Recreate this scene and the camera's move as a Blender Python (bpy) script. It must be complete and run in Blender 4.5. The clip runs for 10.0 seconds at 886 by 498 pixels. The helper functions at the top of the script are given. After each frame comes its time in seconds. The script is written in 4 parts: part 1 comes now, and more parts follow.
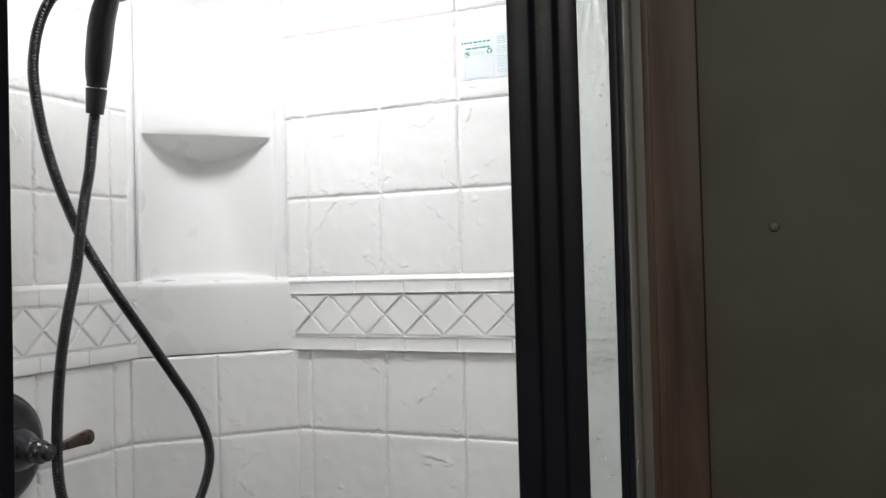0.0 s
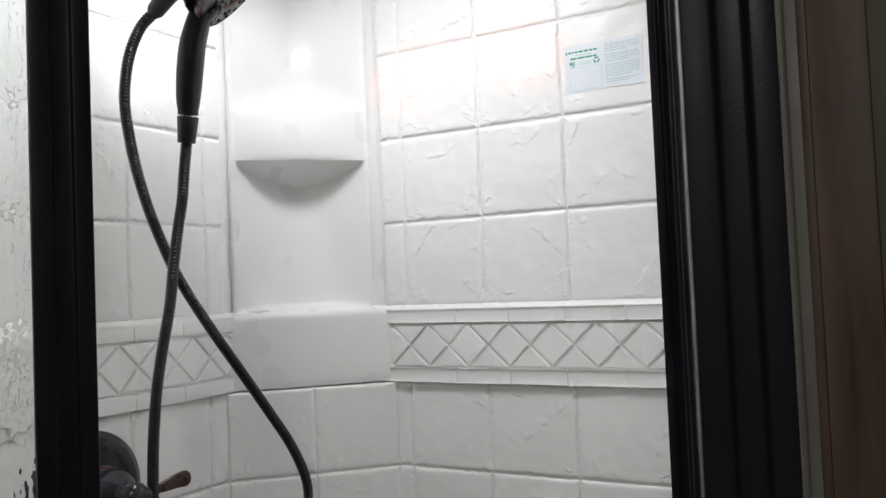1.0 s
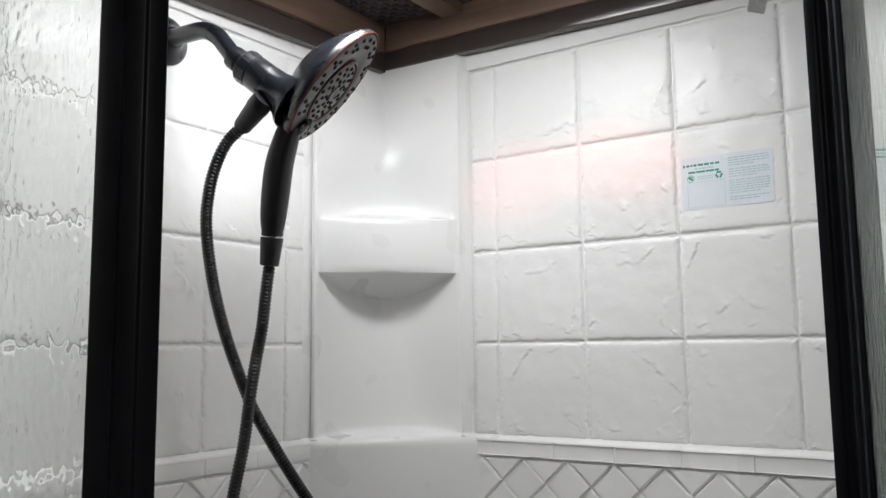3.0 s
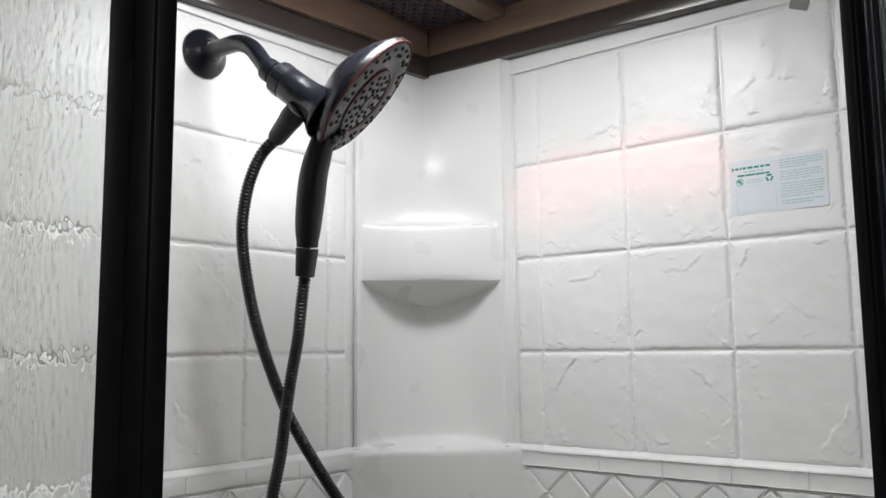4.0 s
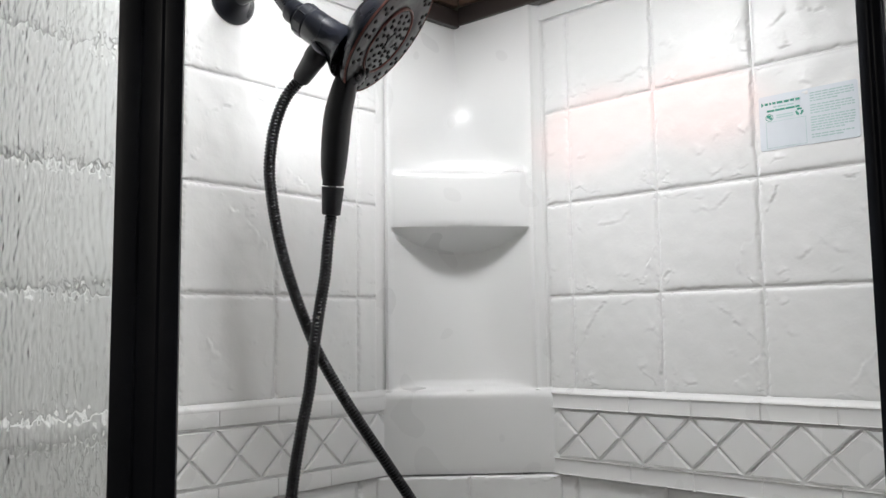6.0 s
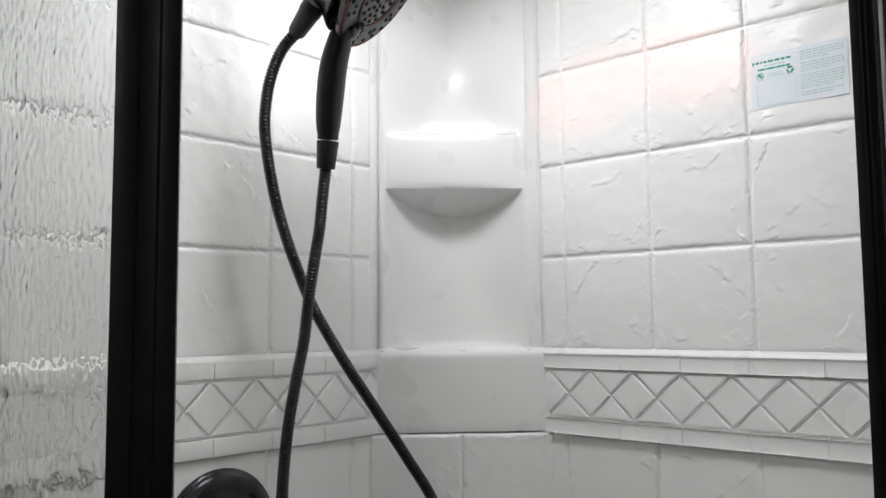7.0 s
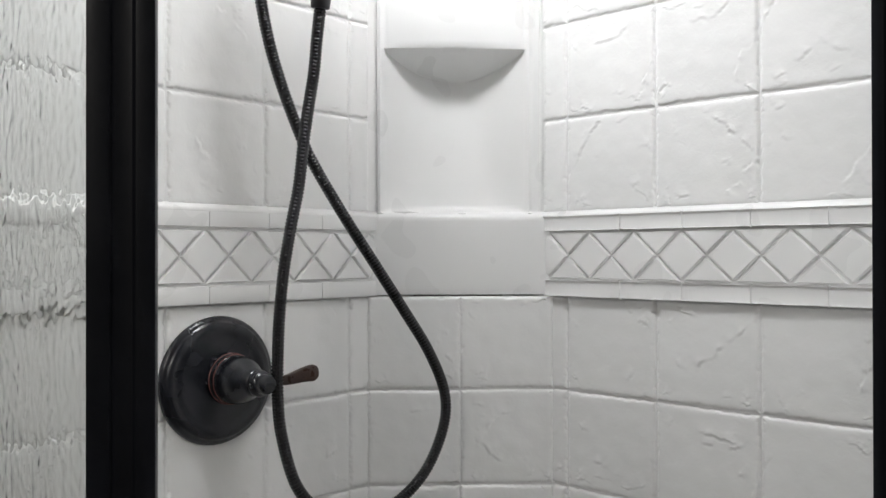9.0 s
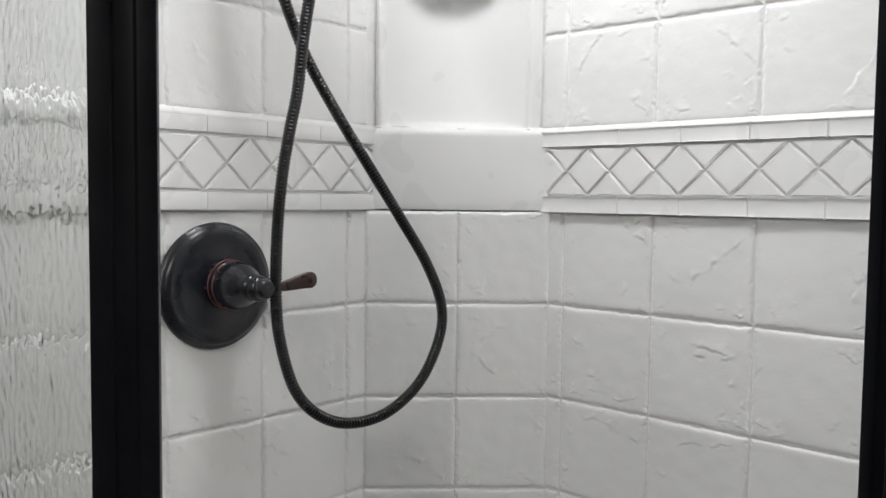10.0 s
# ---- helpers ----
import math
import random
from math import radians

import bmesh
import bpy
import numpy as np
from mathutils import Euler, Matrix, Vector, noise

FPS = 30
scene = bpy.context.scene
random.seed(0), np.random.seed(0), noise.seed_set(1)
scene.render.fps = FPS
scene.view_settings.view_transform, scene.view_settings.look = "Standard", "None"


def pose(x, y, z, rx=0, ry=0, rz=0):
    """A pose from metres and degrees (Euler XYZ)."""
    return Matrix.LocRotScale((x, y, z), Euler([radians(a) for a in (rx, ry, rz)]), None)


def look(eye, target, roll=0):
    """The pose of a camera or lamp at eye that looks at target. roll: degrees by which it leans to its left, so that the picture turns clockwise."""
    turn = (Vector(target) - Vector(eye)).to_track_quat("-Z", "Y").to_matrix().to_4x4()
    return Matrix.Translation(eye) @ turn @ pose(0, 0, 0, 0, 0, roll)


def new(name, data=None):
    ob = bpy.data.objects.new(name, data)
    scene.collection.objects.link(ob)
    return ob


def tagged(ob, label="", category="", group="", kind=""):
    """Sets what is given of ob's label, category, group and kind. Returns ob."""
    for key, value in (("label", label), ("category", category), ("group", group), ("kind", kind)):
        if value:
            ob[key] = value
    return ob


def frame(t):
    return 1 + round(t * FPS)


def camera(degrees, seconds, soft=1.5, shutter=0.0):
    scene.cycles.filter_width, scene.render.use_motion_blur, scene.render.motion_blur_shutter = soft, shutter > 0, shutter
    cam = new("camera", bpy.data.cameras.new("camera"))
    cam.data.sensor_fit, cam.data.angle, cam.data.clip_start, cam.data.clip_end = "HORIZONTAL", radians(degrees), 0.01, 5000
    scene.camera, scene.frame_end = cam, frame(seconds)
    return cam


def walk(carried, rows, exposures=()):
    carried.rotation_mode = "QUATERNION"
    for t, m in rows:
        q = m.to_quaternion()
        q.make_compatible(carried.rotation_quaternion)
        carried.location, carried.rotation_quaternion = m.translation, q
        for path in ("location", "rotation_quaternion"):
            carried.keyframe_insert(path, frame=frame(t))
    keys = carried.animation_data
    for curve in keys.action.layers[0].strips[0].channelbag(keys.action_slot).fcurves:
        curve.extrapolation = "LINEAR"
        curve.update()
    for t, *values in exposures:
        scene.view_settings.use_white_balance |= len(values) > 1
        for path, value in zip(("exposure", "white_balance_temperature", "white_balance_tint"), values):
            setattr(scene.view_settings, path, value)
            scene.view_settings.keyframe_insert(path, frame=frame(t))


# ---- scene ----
cam = camera(55.8, 10.0, soft=1.5)
PATH = [
    (0, (1.05, -1.298, 1.412), (0.263, 0.54, 1.453), -1.5),
    (0.5, (1.024, -1.267, 1.423), (0.108, 0.51, 1.486), -1.9),
    (1, (0.993, -1.227, 1.434), (0.014, 0.516, 1.516), -2.4),
    (1.5, (0.95, -1.192, 1.458), (-0.061, 0.529, 1.575), -2.3),
    (2, (0.92, -1.165, 1.481), (-0.121, 0.533, 1.655), -1.8),
    (2.5, (0.907, -1.158, 1.507), (-0.164, 0.515, 1.733), -1.1),
    (4, (0.937, -1.111, 1.542), (-0.317, 0.427, 1.787), -0.6),
    (4.5, (0.946, -1.094, 1.541), (-0.368, 0.395, 1.772), -0.8),
    (5, (0.957, -1.086, 1.527), (-0.39, 0.375, 1.75), -0.7),
    (5.5, (0.963, -1.088, 1.506), (-0.39, 0.369, 1.716), -0.7),
    (7, (0.967, -1.099, 1.441), (-0.37, 0.378, 1.615), -0.5),
    (7.5, (0.962, -1.098, 1.411), (-0.376, 0.381, 1.557), -0.3),
    (8, (0.961, -1.088, 1.386), (-0.386, 0.386, 1.492), -0.1),
    (8.5, (0.959, -1.078, 1.361), (-0.396, 0.391, 1.431), -0.2),
    (9, (0.96, -1.073, 1.334), (-0.396, 0.397, 1.345), -0.1),
    (9.5, (0.961, -1.076, 1.311), (-0.387, 0.4, 1.262), 0.4),
    (10, (0.959, -1.079, 1.288), (-0.384, 0.398, 1.167), 0.7),
]
EXPOSURES = [(0, 0.64), (0.5, 0.36), (1, 0.30), (1.5, 0.13), (2, -0.04), (2.5, 0.04), (4, 0.0), (5.5, 0.1), (7, 0.13), (8, 0.24), (9, 0.5), (10, 0.73)]
walk(cam, [(t, look(eye, target, roll)) for t, eye, target, roll in PATH], EXPOSURES)

# ---------------------------------------------------------------- world and lights
world = bpy.data.worlds.new("world")
scene.world = world
world.use_nodes = True
world.node_tree.nodes["Background"].inputs[0].default_value = (0.9, 0.95, 1.0, 1)
world.node_tree.nodes["Background"].inputs[1].default_value = 0.02


def area(name, place, target, sx, sy, watts, colour):
    lamp = bpy.data.lights.new(name, "AREA")
    lamp.shape, lamp.size, lamp.size_y, lamp.energy, lamp.color = "RECTANGLE", sx, sy, watts, colour
    lamp.spread = radians(175)
    ob = new(name, lamp)
    ob.matrix_world = look(place, target)
    return ob


# unseen fill, added to lift the hall wall, trim and black posts
area("hall_fill", (1.30, -2.3, 2.25), (1.30, -1.2, 1.0), 0.3, 0.3, 6.3, (1.0, 0.95, 0.88))


def red_spot(name, place, target, degrees, watts):
    """An added red spot with a low, wide beam."""
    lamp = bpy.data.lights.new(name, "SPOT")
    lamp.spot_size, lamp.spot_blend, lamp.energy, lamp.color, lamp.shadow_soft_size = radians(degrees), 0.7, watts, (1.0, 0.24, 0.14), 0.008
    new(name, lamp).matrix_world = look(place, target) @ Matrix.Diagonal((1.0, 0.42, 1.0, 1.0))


# two added red spots, no source known: they make the north wall's pink patch
red_spot("pink_patch_spot", (0.300, -0.255, 2.072), (0.275, 0.0, 1.800), 36, 2.0)
red_spot("pink_patch_spot", (0.400, -0.255, 2.072), (0.440, 0.0, 1.808), 36, 2.0)


# ---------------------------------------------------------------- materials
def nodes_of(name):
    mat = bpy.data.materials.new(name)
    mat.use_nodes = True
    nt = mat.node_tree
    return mat, nt, nt.nodes["Principled BSDF"]


def add(nt, kind, **values):
    node = nt.nodes.new(kind)
    for key, value in values.items():
        node.inputs[key].default_value = value
    return node


def ramp(nt, source, stops):
    node = nt.nodes.new("ShaderNodeValToRGB")
    e = node.color_ramp.elements
    while len(e) < len(stops):
        e.new(0.5)
    for slot, (pos, v) in zip(e, stops):
        slot.position = pos
        slot.color = v if isinstance(v, tuple) else (v, v, v, 1)
    nt.links.new(source, node.inputs[0])
    return node.outputs[0]


def coords(nt, scale=(1, 1, 1)):
    tc = nt.nodes.new("ShaderNodeTexCoord")
    mp = add(nt, "ShaderNodeMapping", Scale=scale)
    nt.links.new(tc.outputs["Object"], mp.inputs[0])
    return mp.outputs[0]


def noise_tex(nt, vec, scale, detail=3.0, rough=0.5, distort=0.0):
    n = add(nt, "ShaderNodeTexNoise", Scale=scale, Detail=detail, Roughness=rough, Distortion=distort)
    nt.links.new(vec, n.inputs["Vector"])
    return n.outputs[0]


def maths(nt, op, a, b=None):
    m = nt.nodes.new("ShaderNodeMath")
    m.operation = op
    for i, v in enumerate((a, b)):
        if v is None:
            continue
        if isinstance(v, (int, float)):
            m.inputs[i].default_value = v
        else:
            nt.links.new(v, m.inputs[i])
    return m.outputs[0]


def bump(nt, height, strength, distance, below=None):
    b = add(nt, "ShaderNodeBump", Strength=strength, Distance=distance)
    nt.links.new(height, b.inputs["Height"])
    if below is not None:
        nt.links.new(below, b.inputs["Normal"])
    return b.outputs[0]


def simple(name, colour, rough, metal=0.0, grain=0.0, grain_scale=300.0, vary=0.12, vary_scale=18.0, coat=0.0):
    mat, nt, p = nodes_of(name)
    v = coords(nt)
    n = noise_tex(nt, v, vary_scale, 4.0)
    lo = tuple(c * (1 - vary) for c in colour) + (1,)
    hi = tuple(min(1, c * (1 + vary)) for c in colour) + (1,)
    nt.links.new(ramp(nt, n, [(0.3, lo), (0.7, hi)]), p.inputs["Base Color"])
    nt.links.new(ramp(nt, noise_tex(nt, v, vary_scale * 3, 3.0), [(0.3, rough * 0.85), (0.7, min(1, rough * 1.15))]), p.inputs["Roughness"])
    p.inputs["Metallic"].default_value = metal
    p.inputs["Coat Weight"].default_value = coat
    if grain:
        nt.links.new(bump(nt, noise_tex(nt, v, grain_scale, 3.0), grain, 0.001), p.inputs["Normal"])
    return mat


def tile_material():
    """Cast white acrylic with the fine relief of slate: wrinkles and long swells."""
    mat, nt, p = nodes_of("white_cast_tile")
    v = coords(nt)
    info = nt.nodes.new("ShaderNodeObjectInfo")
    shift = nt.nodes.new("ShaderNodeCombineXYZ")
    nt.links.new(maths(nt, "MULTIPLY", info.outputs["Random"], 37.0), shift.inputs[2])
    moved = nt.nodes.new("ShaderNodeVectorMath")
    nt.links.new(v, moved.inputs[0])
    nt.links.new(shift.outputs[0], moved.inputs[1])
    w = moved.outputs[0]
    swell = noise_tex(nt, w, 24.0, 4.0, 0.55, 0.3)
    wrinkle = noise_tex(nt, w, 75.0, 3.0, 0.5, 0.8)
    fine = noise_tex(nt, w, 420.0, 2.0)
    b = bump(nt, swell, 0.20, 0.0030)
    b = bump(nt, wrinkle, 0.26, 0.0012, b)
    b = bump(nt, fine, 0.05, 0.0005, b)
    nt.links.new(b, p.inputs["Normal"])
    tone = noise_tex(nt, v, 5.0, 4.0)
    nt.links.new(ramp(nt, tone, [(0.3, (0.84, 0.845, 0.84, 1)), (0.7, (0.88, 0.88, 0.875, 1))]), p.inputs["Base Color"])
    nt.links.new(ramp(nt, swell, [(0.3, 0.31), (0.7, 0.40)]), p.inputs["Roughness"])
    return mat


def smooth_white():
    mat, nt, p = nodes_of("white_smooth_acrylic")
    v = coords(nt)
    nt.links.new(ramp(nt, noise_tex(nt, v, 4.0, 1.5), [(0.2, (0.84, 0.845, 0.84, 1)), (0.7, (0.87, 0.87, 0.865, 1))]), p.inputs["Base Color"])
    nt.links.new(ramp(nt, noise_tex(nt, v, 12.0, 1.0), [(0.2, 0.26), (0.8, 0.31)]), p.inputs["Roughness"])
    b = bump(nt, noise_tex(nt, v, 9.0, 2.0), 0.25, 0.004)
    nt.links.new(bump(nt, noise_tex(nt, v, 500.0, 2.0), 0.04, 0.0005, b), p.inputs["Normal"])
    return mat


def rain_glass(name, ripple, fine=1.0, tint=(0.93, 0.95, 0.94)):
    """Clear glass with the upright ripples of a rain pattern pressed into it."""
    mat, nt, p = nodes_of(name)
    p.inputs["Base Color"].default_value = tint + (1,)
    p.inputs["Roughness"].default_value = 0.05 if ripple else 0.02
    p.inputs["IOR"].default_value = 1.5
    p.inputs["Transmission Weight"].default_value = 1.0
    if not ripple:
        nt.links.new(bump(nt, noise_tex(nt, coords(nt, (1, 1, 0.5)), 22.0, 1.0), 0.15, 0.0006), p.inputs["Normal"])
        return mat
    big = noise_tex(nt, coords(nt, (1, 1, 0.42)), 48.0 * fine, 1.0, 0.4, 0.8)
    crisp = noise_tex(nt, coords(nt, (1, 1, 0.8)), 120.0, 0.5)
    b = bump(nt, crisp, 0.6 * ripple, 0.0011)
    nt.links.new(bump(nt, big, 0.24 * ripple, 0.0018, b), p.inputs["Normal"])
    return mat


def wood(name, dark, light, along, rough=0.55):
    mat, nt, p = nodes_of(name)
    v = coords(nt, along)
    g = noise_tex(nt, v, 26.0, 6.0, 0.62, 1.2)
    broad = noise_tex(nt, coords(nt), 7.0, 3.0)
    mix = maths(nt, "ADD", maths(nt, "MULTIPLY", g, 0.75), maths(nt, "MULTIPLY", broad, 0.25))
    nt.links.new(ramp(nt, mix, [(0.32, dark + (1,)), (0.68, light + (1,))]), p.inputs["Base Color"])
    nt.links.new(ramp(nt, g, [(0.3, rough * 0.8), (0.7, rough * 1.2)]), p.inputs["Roughness"])
    nt.links.new(bump(nt, g, 0.25, 0.0015), p.inputs["Normal"])
    return mat


def wall_paper():
    """Brown-grey vinyl hall wall with a fine woven emboss."""
    mat, nt, p = nodes_of("hall_vinyl")
    v = coords(nt)
    weave = add(nt, "ShaderNodeTexWave", Scale=160.0, Distortion=1.5, Detail=2.0)
    weave.bands_direction = "Z"
    nt.links.new(v, weave.inputs["Vector"])
    nt.links.new(ramp(nt, noise_tex(nt, v, 8.0, 4.0), [(0.3, (0.12, 0.108, 0.085, 1)), (0.7, (0.16, 0.145, 0.115, 1))]), p.inputs["Base Color"])
    p.inputs["Roughness"].default_value = 0.6
    nt.links.new(bump(nt, weave.outputs["Fac"], 0.12, 0.0005), p.inputs["Normal"])
    return mat


TILE = tile_material()
WHITE = smooth_white()
GLASS = rain_glass("rain_glass", 1.0)
GLASS_NARROW = rain_glass("rain_glass_narrow", 5.0, 2.4, (0.80, 0.86, 0.82))
GLASS_DOOR = rain_glass("rain_glass_door", 0.09)
GLASS_SMOOTH = rain_glass("rain_glass_smooth_side", 0.0)
BLACK = simple("black_anodised", (0.018, 0.020, 0.027), 0.42, 0.0, 0.05, 600.0, 0.2, 12.0)
BLACK.node_tree.nodes["Principled BSDF"].inputs["Specular IOR Level"].default_value = 0.25
BRONZE = simple("oil_rubbed_bronze", (0.0110, 0.0125, 0.0175), 0.27, 0.0, 0.015, 500.0, 0.05, 6.0)
BRONZE.node_tree.nodes["Principled BSDF"].inputs["Specular IOR Level"].default_value = 0.6
BRONZE_DARK = simple("dark_plastic", (0.012, 0.012, 0.015), 0.42, 0.0, 0.05, 500.0, 0.2, 30.0)
FACE = simple("spray_face_grey", (0.013, 0.013, 0.016), 0.40, 0.0, 0.04, 400.0, 0.2, 40.0)
COPPER = simple("worn_copper", (0.15, 0.055, 0.045), 0.38, 0.3, 0.05, 500.0, 0.3, 60.0)
HOSE_BLACK = simple("hose_black", (0.007, 0.007, 0.009), 0.22, 0.0, 0.0, 500.0, 0.04, 8.0)
NOZZLE = simple("nozzle_rubber", (0.006, 0.006, 0.007), 0.6, 0.0, 0.05, 500.0, 0.2, 30.0)
BROWN = simple("worn_bronze", (0.045, 0.026, 0.021), 0.3, 0.1, 0.04, 400.0, 0.35, 45.0)
STEEL = simple("bright_steel", (0.75, 0.75, 0.76), 0.16, 1.0, 0.0, 300.0, 0.05, 20.0)
BRACE = simple("brushed_brace_metal", (0.78, 0.78, 0.80), 0.25, 0.8, 0.03, 400.0, 0.1, 30.0)
GREY_STRIP = simple("grey_strip", (0.21, 0.20, 0.175), 0.5, 0.0, 0.08, 300.0, 0.15, 9.0)
TACK = simple("tack_paint", (0.20, 0.185, 0.155), 0.5)
WOOD_UP = wood("walnut_trim", (0.048, 0.030, 0.021), (0.175, 0.110, 0.075), (1, 1, 0.07))
WOOD_X = wood("walnut_beam_x", (0.080, 0.052, 0.040), (0.250, 0.160, 0.112), (0.07, 1, 1), 0.42)
WOOD_Y = wood("walnut_beam_y", (0.080, 0.052, 0.040), (0.250, 0.160, 0.112), (1, 0.07, 1), 0.42)
MOULD = simple("dark_moulding", (0.055, 0.044, 0.041), 0.2, 0.0, 0.03, 200.0, 0.05, 5.0)
WEAVE = simple("dark_woven_panel", (0.055, 0.042, 0.046), 0.5, 0.0, 0.1, 300.0, 0.3, 30.0)
VINYL = wall_paper()
PAN = simple("white_pan", (0.82, 0.82, 0.80), 0.35, 0.0, 0.05, 200.0, 0.05, 8.0)
FLOOR = wood("plank_floor", (0.10, 0.07, 0.05), (0.22, 0.16, 0.11), (0.1, 1, 1))
PAPER = simple("label_paper", (0.76, 0.81, 0.86), 0.35, 0.0, 0.03, 300.0, 0.03, 20.0)
GREEN = simple("green_ink", (0.03, 0.30, 0.22), 0.5)
GREEN_PALE = simple("pale_green_ink", (0.46, 0.62, 0.61), 0.5)
GLOW, _nt, _p = nodes_of("lamp_diffuser")
_p.inputs["Base Color"].default_value = (0.9, 0.9, 0.88, 1)
_p.inputs["Emission Color"].default_value = (0.985, 0.99, 1.0, 1)
_p.inputs["Emission Strength"].default_value = 32.0


# ---------------------------------------------------------------- building helpers
def link(name, bm, material, parent=None, label="", smooth=True):
    me = bpy.data.meshes.new(name)
    bmesh.ops.recalc_face_normals(bm, faces=bm.faces)
    bm.to_mesh(me)
    bm.free()
    me.materials.append(material)
    for f in me.polygons:
        f.use_smooth = smooth
    if smooth:
        me.set_sharp_from_angle(angle=radians(38))
    ob = new(name, me)
    if parent is not None:
        ob.parent = parent
    if label:
        ob["label"] = label
    return ob


def part(name, bm, material, parent, label="", smooth=True):
    return link(name, bm, material, parent, label, smooth)


def thing(name, label, category, group="", kind=""):
    return tagged(new(name), label, category, group, kind)


def box(x0, x1, y0, y1, z0, z1, bevel=0.0):
    bm = bmesh.new()
    bmesh.ops.create_cube(bm, size=1)
    for v in bm.verts:
        v.co = (x0 + (v.co.x + 0.5) * (x1 - x0), y0 + (v.co.y + 0.5) * (y1 - y0), z0 + (v.co.z + 0.5) * (z1 - z0))
    if bevel:
        bmesh.ops.bevel(bm, geom=bm.edges[:], offset=bevel, segments=2, profile=0.6, affect="EDGES")
    return bm


def prism(outline, z0, z1, bevel=0.0):
    """An upright bar with the given plan outline."""
    bm = bmesh.new()
    low = [bm.verts.new((x, y, z0)) for x, y in outline]
    high = [bm.verts.new((x, y, z1)) for x, y in outline]
    n = len(outline)
    bm.faces.new(low[::-1])
    bm.faces.new(high)
    for i in range(n):
        bm.faces.new((low[i], low[(i + 1) % n], high[(i + 1) % n], high[i]))
    if bevel:
        bm.edges.ensure_lookup_table()
        ups = [e for e in bm.edges if abs(e.verts[0].co.z - e.verts[1].co.z) > 0.01]
        bmesh.ops.bevel(bm, geom=ups, offset=bevel, segments=2, profile=0.6, affect="EDGES")
    return bm


def bar_outline(a, b, wide):
    """Plan outline of a straight strip from a to b."""
    a, b = Vector(a), Vector(b)
    d = (b - a).normalized()
    n = Vector((-d.y, d.x)) * wide / 2
    return [tuple(a - n), tuple(b - n), tuple(b + n), tuple(a + n)]


def frame_of(axis):
    z = Vector(axis).normalized()
    x = z.orthogonal().normalized()
    return x, z.cross(x), z


def lathe(origin, axis, profile, segments=48, squash=1.0):
    """Turn a profile of (distance along the axis, radius) round the axis."""
    x, y, z = frame_of(axis)
    o = Vector(origin)
    bm = bmesh.new()
    rings = []
    for d, r in profile:
        if r < 1e-6:
            rings.append([bm.verts.new(o + z * d)])
        else:
            rings.append([bm.verts.new(o + z * d + (x * math.cos(a) + y * math.sin(a) * squash) * r)
                          for a in (2 * math.pi * i / segments for i in range(segments))])
    for p, q in zip(rings, rings[1:]):
        for i in range(segments):
            j = (i + 1) % segments
            if len(p) == 1 and len(q) == 1:
                continue
            if len(p) == 1:
                bm.faces.new((p[0], q[i], q[j]))
            elif len(q) == 1:
                bm.faces.new((p[i], q[0], p[j]))
            else:
                bm.faces.new((p[i], q[i], q[j], p[j]))
    return bm


def smooth_path(points, per=12):
    pts = [Vector(p) for p in points]
    pts = [pts[0] * 2 - pts[1]] + pts + [pts[-1] * 2 - pts[-2]]
    out = []
    for a, b, c, d in zip(pts, pts[1:], pts[2:], pts[3:]):
        for i in range(per):
            t = i / per
            out.append(0.5 * ((2 * b) + (c - a) * t + (2 * a - 5 * b + 4 * c - d) * t * t + (3 * b - a - 3 * c + d) * t ** 3))
    out.append(pts[-2])
    return out


def even_path(points, step):
    out, carry = [points[0]], 0.0
    for a, b in zip(points, points[1:]):
        length = (b - a).length
        at = step - carry
        while at <= length:
            out.append(a.lerp(b, at / length))
            at += step
        carry = length - (at - step)
    return out


def tube(path, radius, segments=16):
    """A tube along a path; radius may be a function of the ring's number."""
    bm = bmesh.new()
    rings = []
    n = None
    for i, p in enumerate(path):
        d = (path[min(i + 1, len(path) - 1)] - path[max(i - 1, 0)]).normalized()
        n = (d.orthogonal() if n is None else n - d * n.dot(d)).normalized()
        b = d.cross(n)
        r = radius(i) if callable(radius) else radius
        rings.append([bm.verts.new(p + (n * math.cos(a) + b * math.sin(a)) * r) for a in (2 * math.pi * k / segments for k in range(segments))])
    for p, q in zip(rings, rings[1:]):
        for k in range(segments):
            bm.faces.new((p[k], p[(k + 1) % segments], q[(k + 1) % segments], q[k]))
    bm.faces.new(rings[0][::-1])
    bm.faces.new(rings[-1])
    return bm


# ---------------------------------------------------------------- the surround: two tiled walls and a corner column
TOP, BORDER_TOP, BORDER_LOW = 1.993, 1.396, 1.270
ROWS_UP = [(1.838, 1.993), (1.6875, 1.838), (1.541, 1.6875), (1.396, 1.541)]
ROWS_DOWN = [(1.1245, 1.269), (0.9775, 1.1245), (0.8305, 0.9775), (0.6835, 0.8305), (0.5365, 0.6835)]
WALL_TOP = 2.055


def on_north(u, z, out):
    return Vector((u, -out, z))


def on_west(u, z, out):
    return Vector((out, -u, z))


DIAG = 0.207


def on_corner(u, z, out):
    """u runs along the chord from the west wall to the north wall; out is towards the room."""
    c, k = Vector((DIAG / 2, -DIAG / 2, 0)), math.sqrt(0.5)
    return c + Vector((u * k, u * k, 0)) + Vector((out * k, -out * k, 0)) + Vector((0, 0, z))


